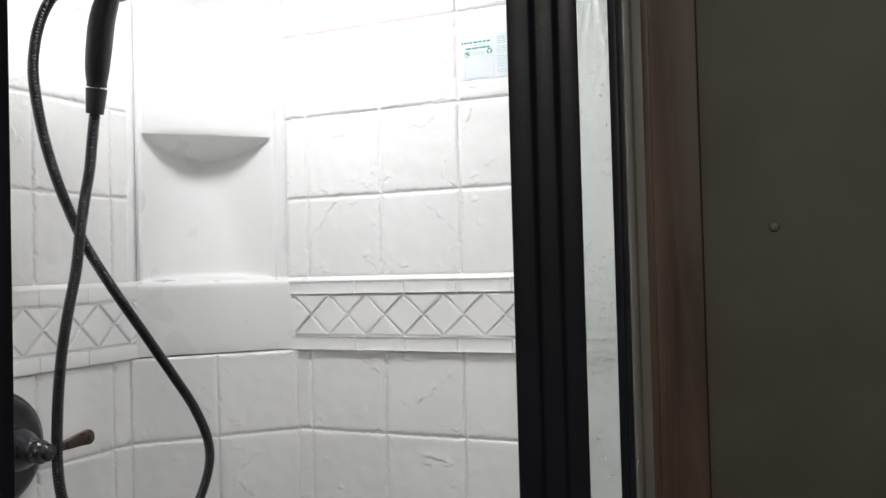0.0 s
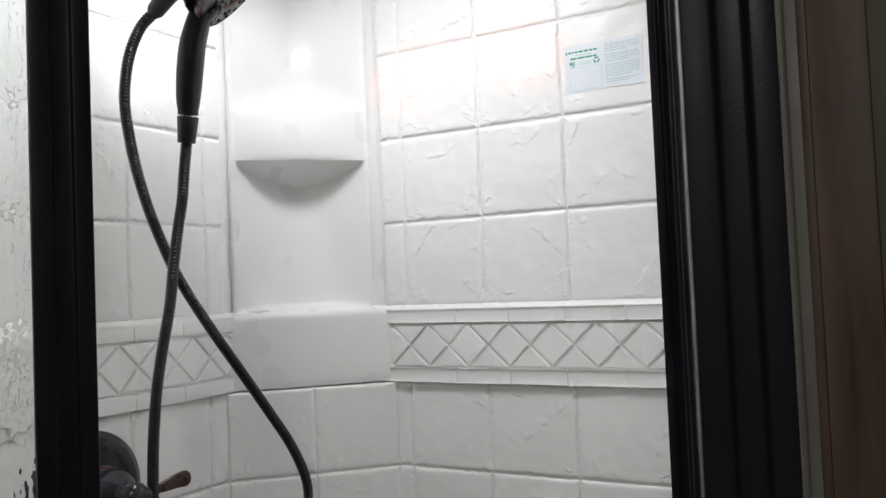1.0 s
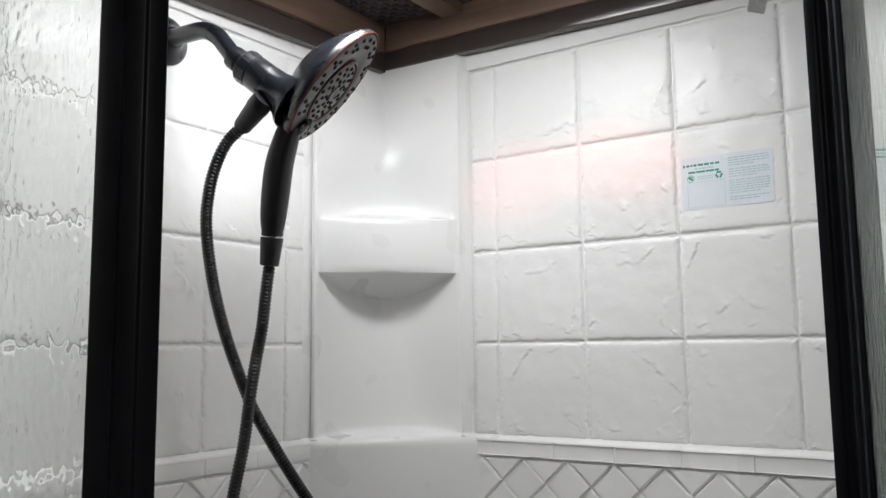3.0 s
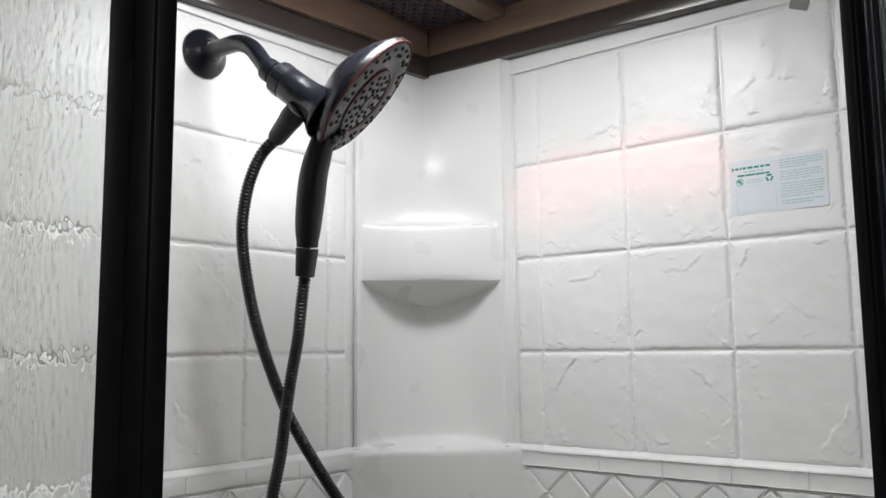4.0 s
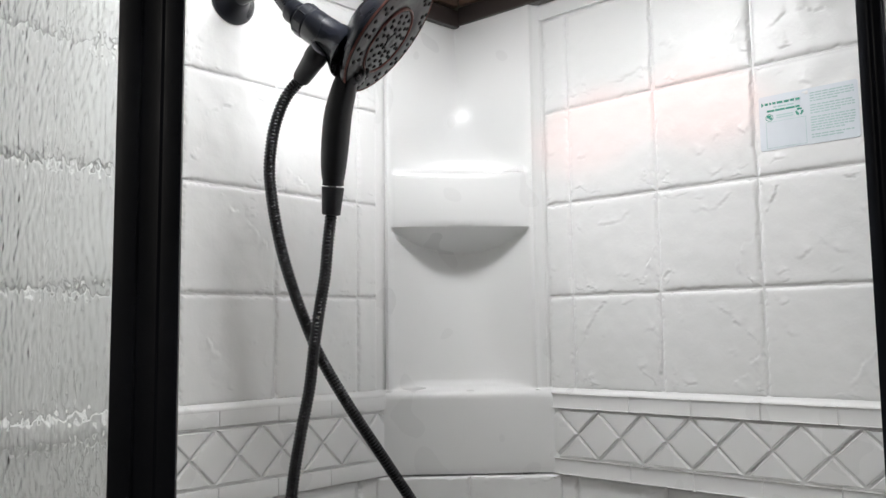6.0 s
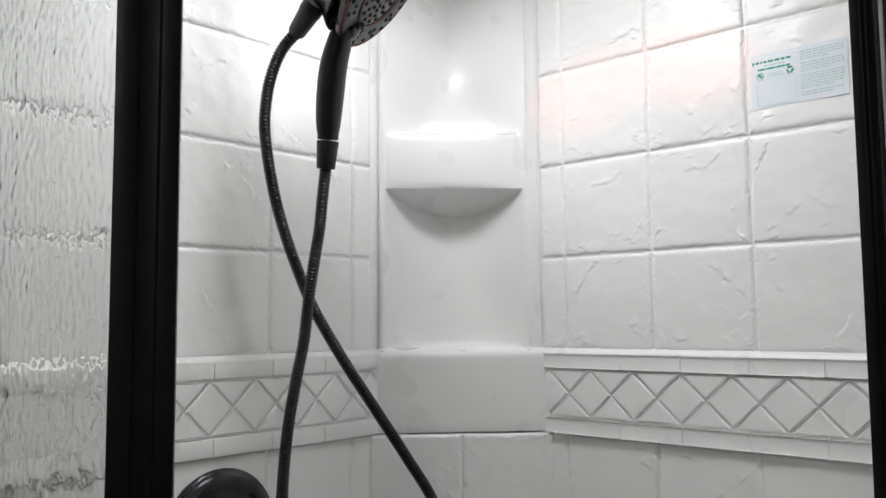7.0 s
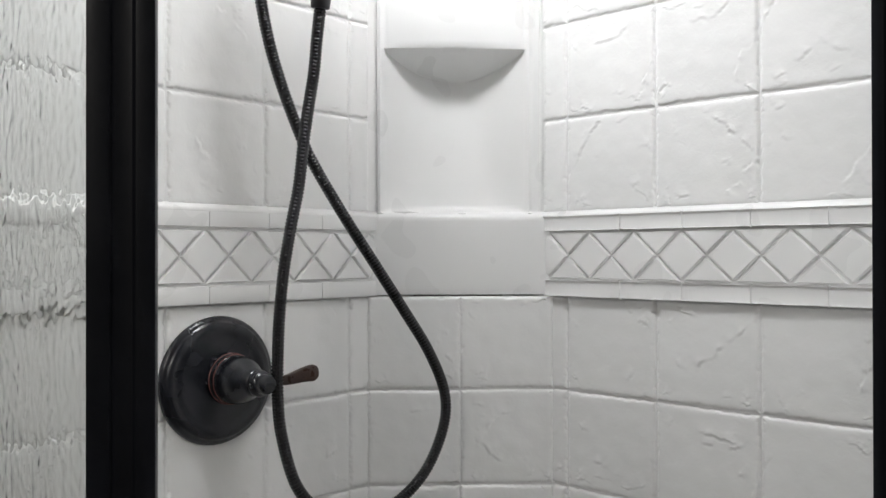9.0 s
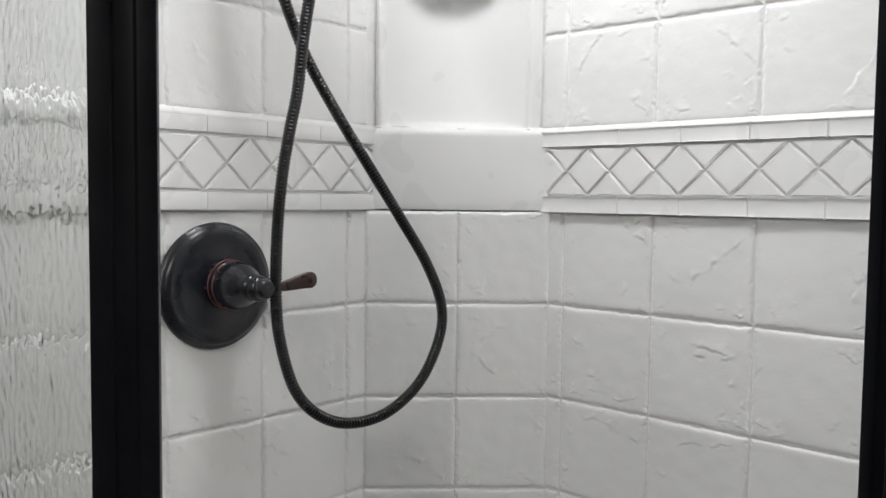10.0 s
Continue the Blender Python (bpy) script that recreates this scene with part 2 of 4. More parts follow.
def gnoise(x, y, seed):
    """Smooth gradient noise over two arrays, about -0.7 to 0.7."""
    xi, yi = np.floor(x).astype(np.int64), np.floor(y).astype(np.int64)
    fx, fy = x - xi, y - yi

    def corner(dx, dy):
        h = ((xi + dx) * 374761393 + (yi + dy) * 668265263 + int(seed) * 1442695041) & 0xffffffff
        h = ((h ^ (h >> 13)) * 1274126177) & 0xffffffff
        a = (h ^ (h >> 16)) * (2 * math.pi / 4294967296.0)
        return np.cos(a) * (fx - dx) + np.sin(a) * (fy - dy)

    sx, sy = fx * fx * fx * (fx * (fx * 6 - 15) + 10), fy * fy * fy * (fy * (fy * 6 - 15) + 10)
    low = corner(0, 0) * (1 - sx) + corner(1, 0) * sx
    high = corner(0, 1) * (1 - sx) + corner(1, 1) * sx
    return low * (1 - sy) + high * sy


def smooth01(x):
    x = np.clip(x, 0.0, 1.0)
    return x * x * (3 - 2 * x)


def cleft(u, z, points, height, seed):
    """The split of a slate face along a ragged line: a small cliff that eases back into the face."""
    wu = u + 0.0075 * gnoise(u * 62, z * 62, seed) + 0.0034 * gnoise(u * 260, z * 260, seed + 1)
    wz = z + 0.0075 * gnoise(u * 62, z * 62, seed + 2) + 0.0034 * gnoise(u * 260, z * 260, seed + 3)
    best = np.full(u.shape, 1e9)
    side, along = np.zeros(u.shape), np.zeros(u.shape)
    run = 0.0
    for (ax, az), (bx, bz) in zip(points, points[1:]):
        dx, dz = bx - ax, bz - az
        length = math.hypot(dx, dz)
        t = np.clip(((wu - ax) * dx + (wz - az) * dz) / length ** 2, 0, 1)
        ex, ez = wu - ax - dx * t, wz - az - dz * t
        d = np.hypot(ex, ez)
        near = d < best
        best = np.where(near, d, best)
        side = np.where(near, np.sign(dx * ez - dz * ex), side)
        along = np.where(near, run + t * length, along)
        run += length
    ends = smooth01(along / (0.22 * run)) * smooth01((run - along) / (0.22 * run))
    broken = np.clip(0.62 + 2.0 * gnoise(along * 70, along * 0 + 0.5, seed + 4), 0.0, 1.4)
    d = best * side
    lip = smooth01((d + 0.0004) / 0.0010) * np.exp(-np.maximum(d, 0) / 0.0085)
    dip = np.exp(-((d + 0.0010) / 0.0011) ** 2)
    return height * ends * broken * (lip - 0.45 * dip)


# splits of the slate faces, (row, column): lines of (across, up) in parts of the tile
CLEFTS_NORTH = {
    (3, 1): [((0.06, 0.42), (0.22, 0.70), (0.36, 0.93), (0.62, 0.90), (0.80, 0.97)), ((0.72, 0.28), (0.95, 0.10))],
    (3, 2): [((0.48, 0.90), (0.62, 0.80), (0.72, 0.73), (0.97, 0.46)), ((0.97, 0.42), (0.80, 0.22), (0.66, 0.10))],
    (3, 3): [((0.99, 0.62), (0.86, 0.42), (0.70, 0.17), (0.52, 0.04))],
    (2, 1): [((0.30, 0.76), (0.48, 0.72), (0.72, 0.82)), ((0.98, 0.47), (0.88, 0.27), (0.84, 0.06))],
    (2, 2): [((0.32, 0.78), (0.55, 0.74), (0.78, 0.90)), ((0.98, 0.52), (0.83, 0.36), (0.76, 0.10))],
    (2, 3): [((0.06, 0.62), (0.13, 0.80), (0.22, 0.92)), ((0.30, 0.22), (0.52, 0.36), (0.80, 0.20))],
}
CLEFTS_LOW = {
    (1, 1): [((0.05, 0.16), (0.22, 0.10), (0.45, 0.05))],
    (1, 2): [((0.40, 0.20), (0.52, 0.36), (0.72, 0.46))],
    (0, 2): [((0.98, 0.60), (0.86, 0.38), (0.76, 0.14))],
    (0, 3): [((0.08, 0.28), (0.40, 0.42), (0.92, 0.26))],
    (4, 1): [((0.62, 0.96), (0.78, 0.84), (0.97, 0.66))],
    (4, 2): [((0.18, 0.96), (0.34, 0.86), (0.46, 0.80)), ((0.34, 0.30), (0.60, 0.50), (0.95, 0.84))],
    (4, 3): [((0.90, 0.62), (0.80, 0.30)), ((0.05, 0.24), (0.22, 0.12), (0.42, 0.03))],
}
CLEFTS_WEST = {
    (2, 2): [((0.62, 0.94), (0.46, 0.78), (0.34, 0.70), (0.06, 0.42))],
    (1, 1): [((0.90, 0.26), (0.70, 0.12), (0.56, 0.05))],
    (3, 2): [((0.72, 0.62), (0.60, 0.44))],
    (4, 1): [((0.30, 0.95), (0.18, 0.80))],
}
CLEFTS = {"wall_north": {**CLEFTS_NORTH, **CLEFTS_LOW}, "wall_west": CLEFTS_WEST}


def tile(name, place, u0, u1, z0, z1, seed, lines, parent, gap_u=0.0009, gap_z=0.0012):
    """One cast slate-faced tile: pillowed edges with broken nicks, splits and a gently uneven face."""
    grain = 0.0016 if z1 > 0.80 else 0.006
    nu = max(8, round((u1 - u0) / grain))
    nz = max(8, round((z1 - z0) / grain))
    a, b = np.meshgrid(np.arange(nu + 1) / nu, np.arange(nz + 1) / nz)
    # crowd the grid lines towards the edges
    a = a - 0.09 * np.sin(2 * math.pi * a)
    b = b - 0.09 * np.sin(2 * math.pi * b)
    u = u0 + gap_u + (u1 - u0 - 2 * gap_u) * a
    z = z0 + gap_z + (z1 - z0 - 2 * gap_z) * b
    bead = np.maximum(0, gnoise(u * 150, z * 150, seed) - 0.05)
    flake = np.maximum(0, gnoise(u * 62, z * 62, seed + 11) - 0.12)
    foot = 1.0 + 0.9 * np.exp(-(z - z0) / 0.012)
    nick = 0.0030 * bead + 0.0042 * flake * foot
    du = np.minimum(u - u0 - gap_u, u1 - gap_u - u) - nick - 0.0022 * bead
    dz = np.minimum(z - z0 - gap_z, z1 - gap_z - z) - nick
    d = np.maximum(0, np.minimum(du, dz))
    edge = 1 - np.exp(-d / 0.0019)
    swell = 0.0016 * gnoise(u * 15, z * 15, seed + 21) + 0.0009 * gnoise(u * 38, z * 38, seed + 22)
    out = -0.0034 + 0.0040 * edge + swell * edge
    rnd = random.Random(int(seed))
    lines = [[(u0 + (u1 - u0) * p, z0 + (z1 - z0) * q) for p, q in line] for line in lines]
    if not lines and u1 - u0 > 0.08:
        for k in range(rnd.choice((1, 1, 2))):
            p, q, turn = rnd.uniform(0.1, 0.7), rnd.uniform(0.1, 0.9), rnd.uniform(-0.9, 0.9)
            line = [(p, q)]
            for step in range(rnd.choice((2, 2, 3))):
                turn += rnd.uniform(-0.5, 0.5)
                line.append((line[-1][0] + 0.2 * math.cos(turn), line[-1][1] + 0.2 * math.sin(turn)))
            lines.append([(u0 + (u1 - u0) * x, z0 + (z1 - z0) * y) for x, y in line])
    for k, line in enumerate(lines):
        out = out + edge * cleft(u, z, line, 0.0016, seed + 31 + 7 * k)
    # short flakes, most of them near the foot and the sides of the tile
    for k in range(10 if u1 - u0 > 0.08 else 3):
        p, q = rnd.choice((rnd.uniform(0.03, 0.2), rnd.uniform(0.8, 0.97), rnd.random())), rnd.choice((rnd.uniform(0.03, 0.2), rnd.random()))
        turn, length = rnd.uniform(-0.9, 0.9), rnd.uniform(0.010, 0.026)
        x, y = u0 + (u1 - u0) * p, z0 + (z1 - z0) * q
        line = [(x, y), (x + length * math.cos(turn), y + length * math.sin(turn))]
        out = out + edge * cleft(u, z, line, rnd.uniform(0.0007, 0.0014), seed + 61 + 5 * k)
    o = place(0, 0, 0)
    eu, ez, eo = place(1, 0, 0) - o, place(0, 1, 0) - o, place(0, 0, 1) - o
    co = np.stack([o[k] + u * eu[k] + z * ez[k] + out * eo[k] for k in range(3)], axis=-1).reshape(-1, 3)
    n = np.arange((nu + 1) * (nz + 1)).reshape(nz + 1, nu + 1)
    quads = np.stack([n[:-1, :-1], n[:-1, 1:], n[1:, 1:], n[1:, :-1]], axis=-1).reshape(-1, 4)
    me = bpy.data.meshes.new(name)
    me.vertices.add(len(co))
    me.vertices.foreach_set("co", co.ravel())
    me.loops.add(quads.size)
    me.loops.foreach_set("vertex_index", quads.ravel().astype(np.int32))
    me.polygons.add(len(quads))
    me.polygons.foreach_set("loop_start", np.arange(0, quads.size, 4, dtype=np.int32))
    me.update(calc_edges=True)
    me.polygons.foreach_set("use_smooth", np.ones(len(quads), dtype=bool))
    me.materials.append(TILE)
    ob = new(name, me)
    ob.parent = parent
    return ob


def flat_piece(place, outline, proud, chamfer):
    """A flat moulded piece: an outline in (u, z), raised with chamfered sides."""
    bm = bmesh.new()
    cu = sum(p[0] for p in outline) / len(outline)
    cz = sum(p[1] for p in outline) / len(outline)
    size = min(math.hypot(p[0] - cu, p[1] - cz) for p in outline)
    k = 1 - chamfer / size
    rings = []
    for f, out in ((1.0, proud - 0.0054), (1.0 - (1 - k) * 0.30, proud - 0.0018), (1.0 - (1 - k) * 0.65, proud - 0.0005), (k, proud)):
        rings.append([bm.verts.new(place(cu + (u - cu) * f, cz + (z - cz) * f, out)) for u, z in outline])
    n = len(outline)
    for p, q in zip(rings, rings[1:]):
        for i in range(n):
            bm.faces.new((p[i], p[(i + 1) % n], q[(i + 1) % n], q[i]))
    bm.faces.new(rings[-1])
    return bm


def slab(place, u0, u1, z0, z1, out0, out1, bevel=0.0):
    bm = bmesh.new()
    bmesh.ops.create_cube(bm, size=1)
    for v in bm.verts:
        v.co = place(u0 + (v.co.x + 0.5) * (u1 - u0), z0 + (v.co.z + 0.5) * (z1 - z0), out0 + (v.co.y + 0.5) * (out1 - out0))
    if bevel:
        bmesh.ops.bevel(bm, geom=bm.edges[:], offset=bevel, segments=2, profile=0.6, affect="EDGES")
    return bm


def strip(place, u0, u1, profile):
    """A moulding: a closed profile of (out, z) drawn along the wall."""
    bm = bmesh.new()
    ends = [[bm.verts.new(place(u, z, out)) for out, z in profile] for u in (u0, u1)]
    n = len(profile)
    for i in range(n):
        bm.faces.new((ends[0][i], ends[0][(i + 1) % n], ends[1][(i + 1) % n], ends[1][i]))
    bm.faces.new(ends[0][::-1])
    bm.faces.new(ends[1])
    return bm


def tiled_wall(name, place, first, joints, end, cross0, cross_step, brick0, brick_step, label):
    wall = thing(name, label, "shower wall", kind="structure")
    part("backing", slab(place, 0.10, end, 0.10, WALL_TOP, -0.035, -0.0035), WHITE, wall)
    part("top_rail", slab(place, first - 0.014, end, TOP + 0.003, WALL_TOP + 0.01, -0.0034, 0.0024, 0.0012), WHITE, wall)
    if name == "wall_north":
        part("side_rail", slab(place, first - 0.014, first - 0.003, BORDER_TOP + 0.002, TOP + 0.0028, -0.0034, 0.0023, 0.0012), WHITE, wall)
    edges = [first] + [j for j in joints if j < end - 0.01] + [end]
    seed = 1000 if name == "wall_north" else 90000
    for rows in (ROWS_UP, ROWS_DOWN):
        for z0, z1 in rows:
            row = (ROWS_UP + ROWS_DOWN).index((z0, z1))
            for column, (u0, u1) in enumerate(zip(edges, edges[1:])):
                seed += 100
                tile("tile", place, u0, u1, z0, z1, seed, CLEFTS[name].get((row, column), []), wall)
    # the border: a proud band with small bricks above and below a row of lozenges
    part("border_bed", slab(place, first - 0.012, end, BORDER_LOW, BORDER_TOP - 0.006, -0.0033, 0.0014), WHITE, wall)
    part("brick_bed", slab(place, first - 0.0118, end, 1.3696, 1.3895, 0.002, 0.0056), WHITE, wall)
    part("brick_bed", slab(place, first - 0.0118, end, BORDER_LOW - 0.0005, 1.2920, 0.002, 0.0056), WHITE, wall)
    part("ledge", strip(place, first - 0.0119, end, ((-0.003, 1.3885), (0.0064, 1.3888), (0.0073, 1.3898), (0.0073, 1.3912), (0.0067, 1.3930), (0.0055, 1.3944), (0.0038, 1.3956),
                                                     (0.0020, 1.3968), (0.0008, 1.3984), (-0.003, 1.3998))), WHITE, wall)
    ends = [first - 0.012]
    b = brick0
    while b < end - 0.004:
        if b > first + 0.01:
            ends.append(b)
        b += brick_step
    ends.append(end)
    for u0, u1 in zip(ends, ends[1:]):
        part("brick", slab(place, u0 + 0.0001, u1 - 0.0001, 1.3690, 1.3906, 0.001, 0.0072, 0.0020), WHITE, wall)
        part("brick", slab(place, u0 + 0.0001, u1 - 0.0001, BORDER_LOW - 0.001, 1.2925, 0.001, 0.0072, 0.0020), WHITE, wall)
    zt, zb = 1.3655, 1.2955
    zm, g = (zt + zb) / 2, 0.0014
    lo_u = first - 0.011
    c = cross0
    while c - cross_step > lo_u:
        c -= cross_step
    k = cross_step / 2
    s = (zt - zb) / 2

    def clip(outline):
        """Cut an outline in (u, z) to the band's ends."""
        for limit, sign in ((lo_u, 1), (end, -1)):
            out = []
            for p, q in zip(outline, outline[1:] + outline[:1]):
                pin, qin = (p[0] - limit) * sign >= 0, (q[0] - limit) * sign >= 0
                if pin:
                    out.append(p)
                if pin != qin:
                    t = (limit - p[0]) / (q[0] - p[0])
                    out.append((limit, p[1] + (q[1] - p[1]) * t))
            outline = out
            if len(outline) < 3:
                return None
        wide = max(p[0] for p in outline) - min(p[0] for p in outline)
        return outline if wide > 0.008 else None

    c -= cross_step
    while c < end + k:
        pieces = [("lozenge_tile", [(c + k - (k - 1.5 * g), zm), (c + k, zb + 1.2 * g), (c + k + (k - 1.5 * g), zm), (c + k, zt - 1.2 * g)]),
                  ("triangle_tile", [(c - k + 2.6 * g, zt - g * 0.4), (c, zm + 1.5 * g), (c + k - 2.6 * g, zt - g * 0.4)]),
                  ("triangle_tile", [(c - k + 2.6 * g, zb + g * 0.4), (c + k - 2.6 * g, zb + g * 0.4), (c, zm - 1.5 * g)])]
        for piece, outline in pieces:
            cut = clip(outline)
            if cut:
                part(piece, flat_piece(place, cut, 0.0066, 0.0029), WHITE, wall, smooth=False)
        c += cross_step
    return wall


tiled_wall("wall_north", on_north, 0.183, [0.2285, 0.3785, 0.5275, 0.6765, 0.8255], 0.889, 0.236, 0.0737, 0.326, 0.0963,
           "white cast acrylic shower wall with square tile relief and lozenge border")
tiled_wall("wall_west", on_west, 0.199, [0.2400, 0.3925, 0.5395, 0.6865], 0.815, 0.242, 0.0709, 0.298, 0.0930,
           "white cast acrylic shower wall with square tile relief behind the fittings")


def corner_column():
    """The moulded corner: a hollow niche with a flush soap shelf, a ledge and tiles under it."""
    col = thing("wall_corner", "glossy white moulded corner column with two soap shelves", "corner shelf", kind="structure")
    half, sag, base, mid = 0.1125, 0.050, (0.207 - 0.181) / math.sqrt(2), -0.008
    nu = 120
    across = [-1 + 2 * i / nu for i in range(nu + 1)]

    def hollow(u, power):
        s = abs((u - mid) / half)
        return 0.0 if s >= 1 else (1 - s ** power) * min(1.0, (1 - s) / 0.04)

    def bead(u):
        e = abs(u - mid) - 0.1165
        return 0.0038 * math.exp(-(e / 0.0034) ** 2) - 0.0009 * math.exp(-((e + 0.0072) / 0.0024) ** 2)

    rows = []
    for i in range(19):
        f = i / 18
        rows.append((2.046 - 0.268 * f, 1.0 + 1.40 * max(0.0, 1 - f / 0.74) ** 1.25, 0.0, 1.0 + 0.45 * f + 2.75 * f ** 6, 0.0))
    rows += [(1.7600, 0.985, 0, 4.2, 0), (1.7545, 0.93, 0, 4.2, 0), (1.7505, 0.78, 0, 4.2, 0), (1.7472, 0.50, 0, 4.2, 0), (1.7444, 0.20, 0, 4.2, 0),
             (1.7430, 0.05, 0, 4.2, 0), (1.7412, -0.02, 0, 2.1, 0), (1.7375, -0.045, 0, 2.1, 0), (1.732, -0.055, 0, 2.1, 0), (1.72, -0.075, 0, 2.1, 0), (1.69, -0.08, 0, 2.1, 0), (1.668, -0.075, 0, 2.1, 0),
             (1.6585, -0.055, 0, 2.1, 0), (1.6555, -0.01, 0, 2.1, 0.0)]
    for i in range(1, 9):
        f = i / 8
        rows.append((1.655, 0.05 + 1.55 * f, 0, 2.1, 0.037 * f ** 1.2))
    rows += [(1.648, 1.60, 0, 2.1, 0.038)]
    for i in range(1, 9):
        f = i / 8
        rows.append((1.648 - 0.218 * f, 1.60 - 0.60 * f, 0, 2.1 + 1.5 * f ** 2, 0.038 * (1 - f)))
    rows += [(1.4125, 0.99, 0, 3.6, 0), (1.4065, 0.95, 0, 3.6, 0), (1.4025, 0.86, 0, 3.6, 0), (1.4002, 0.66, 0, 3.6, 0), (1.3988, 0.36, -0.001, 3.6, 0),
             (1.3980, 0.12, -0.003, 3.6, 0), (1.3970, 0.0, -0.0065, 2.1, 0), (1.3957, 0, -0.0095, 2.1, 0), (1.3935, 0, -0.0122, 2.1, 0), (1.3895, 0, -0.0142, 2.1, 0), (1.384, 0, -0.0150, 2.1, 0)]
    rows += [(1.384 - 0.0105 * i, 0, -0.0150 - 0.00012 * i, 2.1, 0) for i in range(1, 11)]
    rows += [(1.2735, 0, -0.0150, 2.1, 0), (1.2705, 0, -0.0145, 2.1, 0), (1.2695, 0, -0.004, 2.1, 0), (1.2690, 0, 0.008, 2.1, 0)]
    bm = bmesh.new()
    grid = []
    for z, m, o, power, drop in rows:
        line = []
        reach = (0.207 / math.sqrt(2)) - base - o + 0.0015
        for f in across:
            u = f * reach
            h = hollow(u, power)
            depth = m * h * sag + o
            if z < 1.3958:
                out = -base - depth + 0.004 * (1 - f ** 2) - 0.003
            else:
                out = -base - depth + bead(u)
            line.append(bm.verts.new(on_corner(u, z - drop * h, out)))
        grid.append(line)
    for r0, r1 in zip(grid, grid[1:]):
        for i in range(nu):
            bm.faces.new((r0[i], r0[i + 1], r1[i + 1], r1[i]))
    part("niche", bm, WHITE, col)
    part("backing", slab(on_corner, -0.1455, 0.1455, 0.10, 1.2675, -0.03, -0.0035), WHITE, col)
    seed = 200000
    for z0, z1 in ROWS_DOWN:
        for u0, u1 in ((-0.1435, -0.001), (-0.001, 0.1435)):
            seed += 100
            tile("tile", on_corner, u0, u1, z0, z1, seed, [], col, 0.0002, 0.0012)


corner_column()

tagged(link("wall_east", box(0.889, 0.8962, -0.443, 0.03, 0.10, WALL_TOP), WHITE, smooth=False), "plain white acrylic shower end wall", "shower wall", kind="structure")

# ---------------------------------------------------------------- ceiling, beams, pan, hall
# ceiling out of view, added to close the hall and keep it dark
ceiling = link("ceiling", box(-0.2, 3.0, -3.2, 0.2, 2.30, 2.36), VINYL)
tagged(ceiling, "unseen brown vinyl ceiling closing the hall", "ceiling", kind="structure")


def woven_panel():
    """The dark ceiling panel of the stall, woven of flat bands."""
    bm = box(-0.03, 0.90, -0.86, 0.03, 2.104, 2.112)
    step = 0.0125
    for i in range(62):
        for j in range(62):
            x, y = 0.035 + i * step, -0.04 - j * step
            if x > 0.62 or y < -0.62:
                continue
            lift = 0.0025 if (i + j) % 2 else 0.0
            sx, sy = (0.0058, 0.0042) if (i + j) % 2 else (0.0042, 0.0058)
            z = 2.1045 - lift
            top = [bm.verts.new((x + a * sx, y + b * sy, 2.106)) for a, b in ((-1, -1), (1, -1), (1, 1), (-1, 1))]
            low = [bm.verts.new((x + a * sx * 0.6, y + b * sy * 0.6, z - 0.002)) for a, b in ((-1, -1), (1, -1), (1, 1), (-1, 1))]
            bm.faces.new(low)
            for k in range(4):
                bm.faces.new((top[k], top[(k + 1) % 4], low[(k + 1) % 4], low[k]))
    return bm


tagged(link("stall_ceiling", woven_panel(), WEAVE, smooth=False), "dark brown woven ceiling panel over the shower", "ceiling", kind="structure")


def beam(name, bm_board, bm_lip, mat, label):
    b = thing(name, label, "wooden beam", kind="structure")
    part("board", bm_board, mat, b)
    part("lip", bm_lip, MOULD, b, "dark glossy moulding under the board")
    return b


def sloped_to_view(bm, axis, base, slope, where):
    """Slope a board's underside down from the corner to fit the camera's view."""
    for v in bm.verts:
        if v.co.z < where:
            v.co.z -= slope * abs(v.co[axis]) + base
    return bm


b_north = beam("trim_north", sloped_to_view(box(0.026, 0.90, -0.028, 0.03, 2.0584, 2.104, 0.002), 0, 0.0, 0.020, 2.07),
               sloped_to_view(box(0.018, 0.90, -0.022, 0.03, 2.026, 2.0580, 0.003), 0, 0.0, 0.020, 2.1), WOOD_X,
               "walnut stained beam along the top of the wall")
b_west = beam("trim_west", sloped_to_view(box(-0.03, 0.026, -0.86, -0.029, 2.0564, 2.1038, 0.002), 1, 0.0, 0.034, 2.07),
              sloped_to_view(box(-0.03, 0.018, -0.86, 0.03, 2.0242, 2.0560, 0.003), 1, 0.0, 0.034, 2.1), WOOD_Y,
              "walnut stained beam with a knot along the wall top")
part("knot", lathe((0.0262, -0.33, 2.074), (1, 0, 0), [(0.0, 0.009), (0.0006, 0.0085), (0.0008, 0.006), (0.0002, 0.0045), (0.0, 0.0)], 20), MOULD, b_west, "dark ring of a knot")
tagged(link("trim_batten", box(0.150, 0.192, -0.80, -0.031, 2.086, 2.1036, 0.002), WOOD_Y), "walnut stained batten across the ceiling panel", "wooden batten", kind="structure")
tagged(link("trim_front", box(-0.03, 0.40, -0.90, -0.865, 2.06, 2.12, 0.002), WOOD_X), "walnut stained board over the enclosure", "wooden beam", kind="structure")

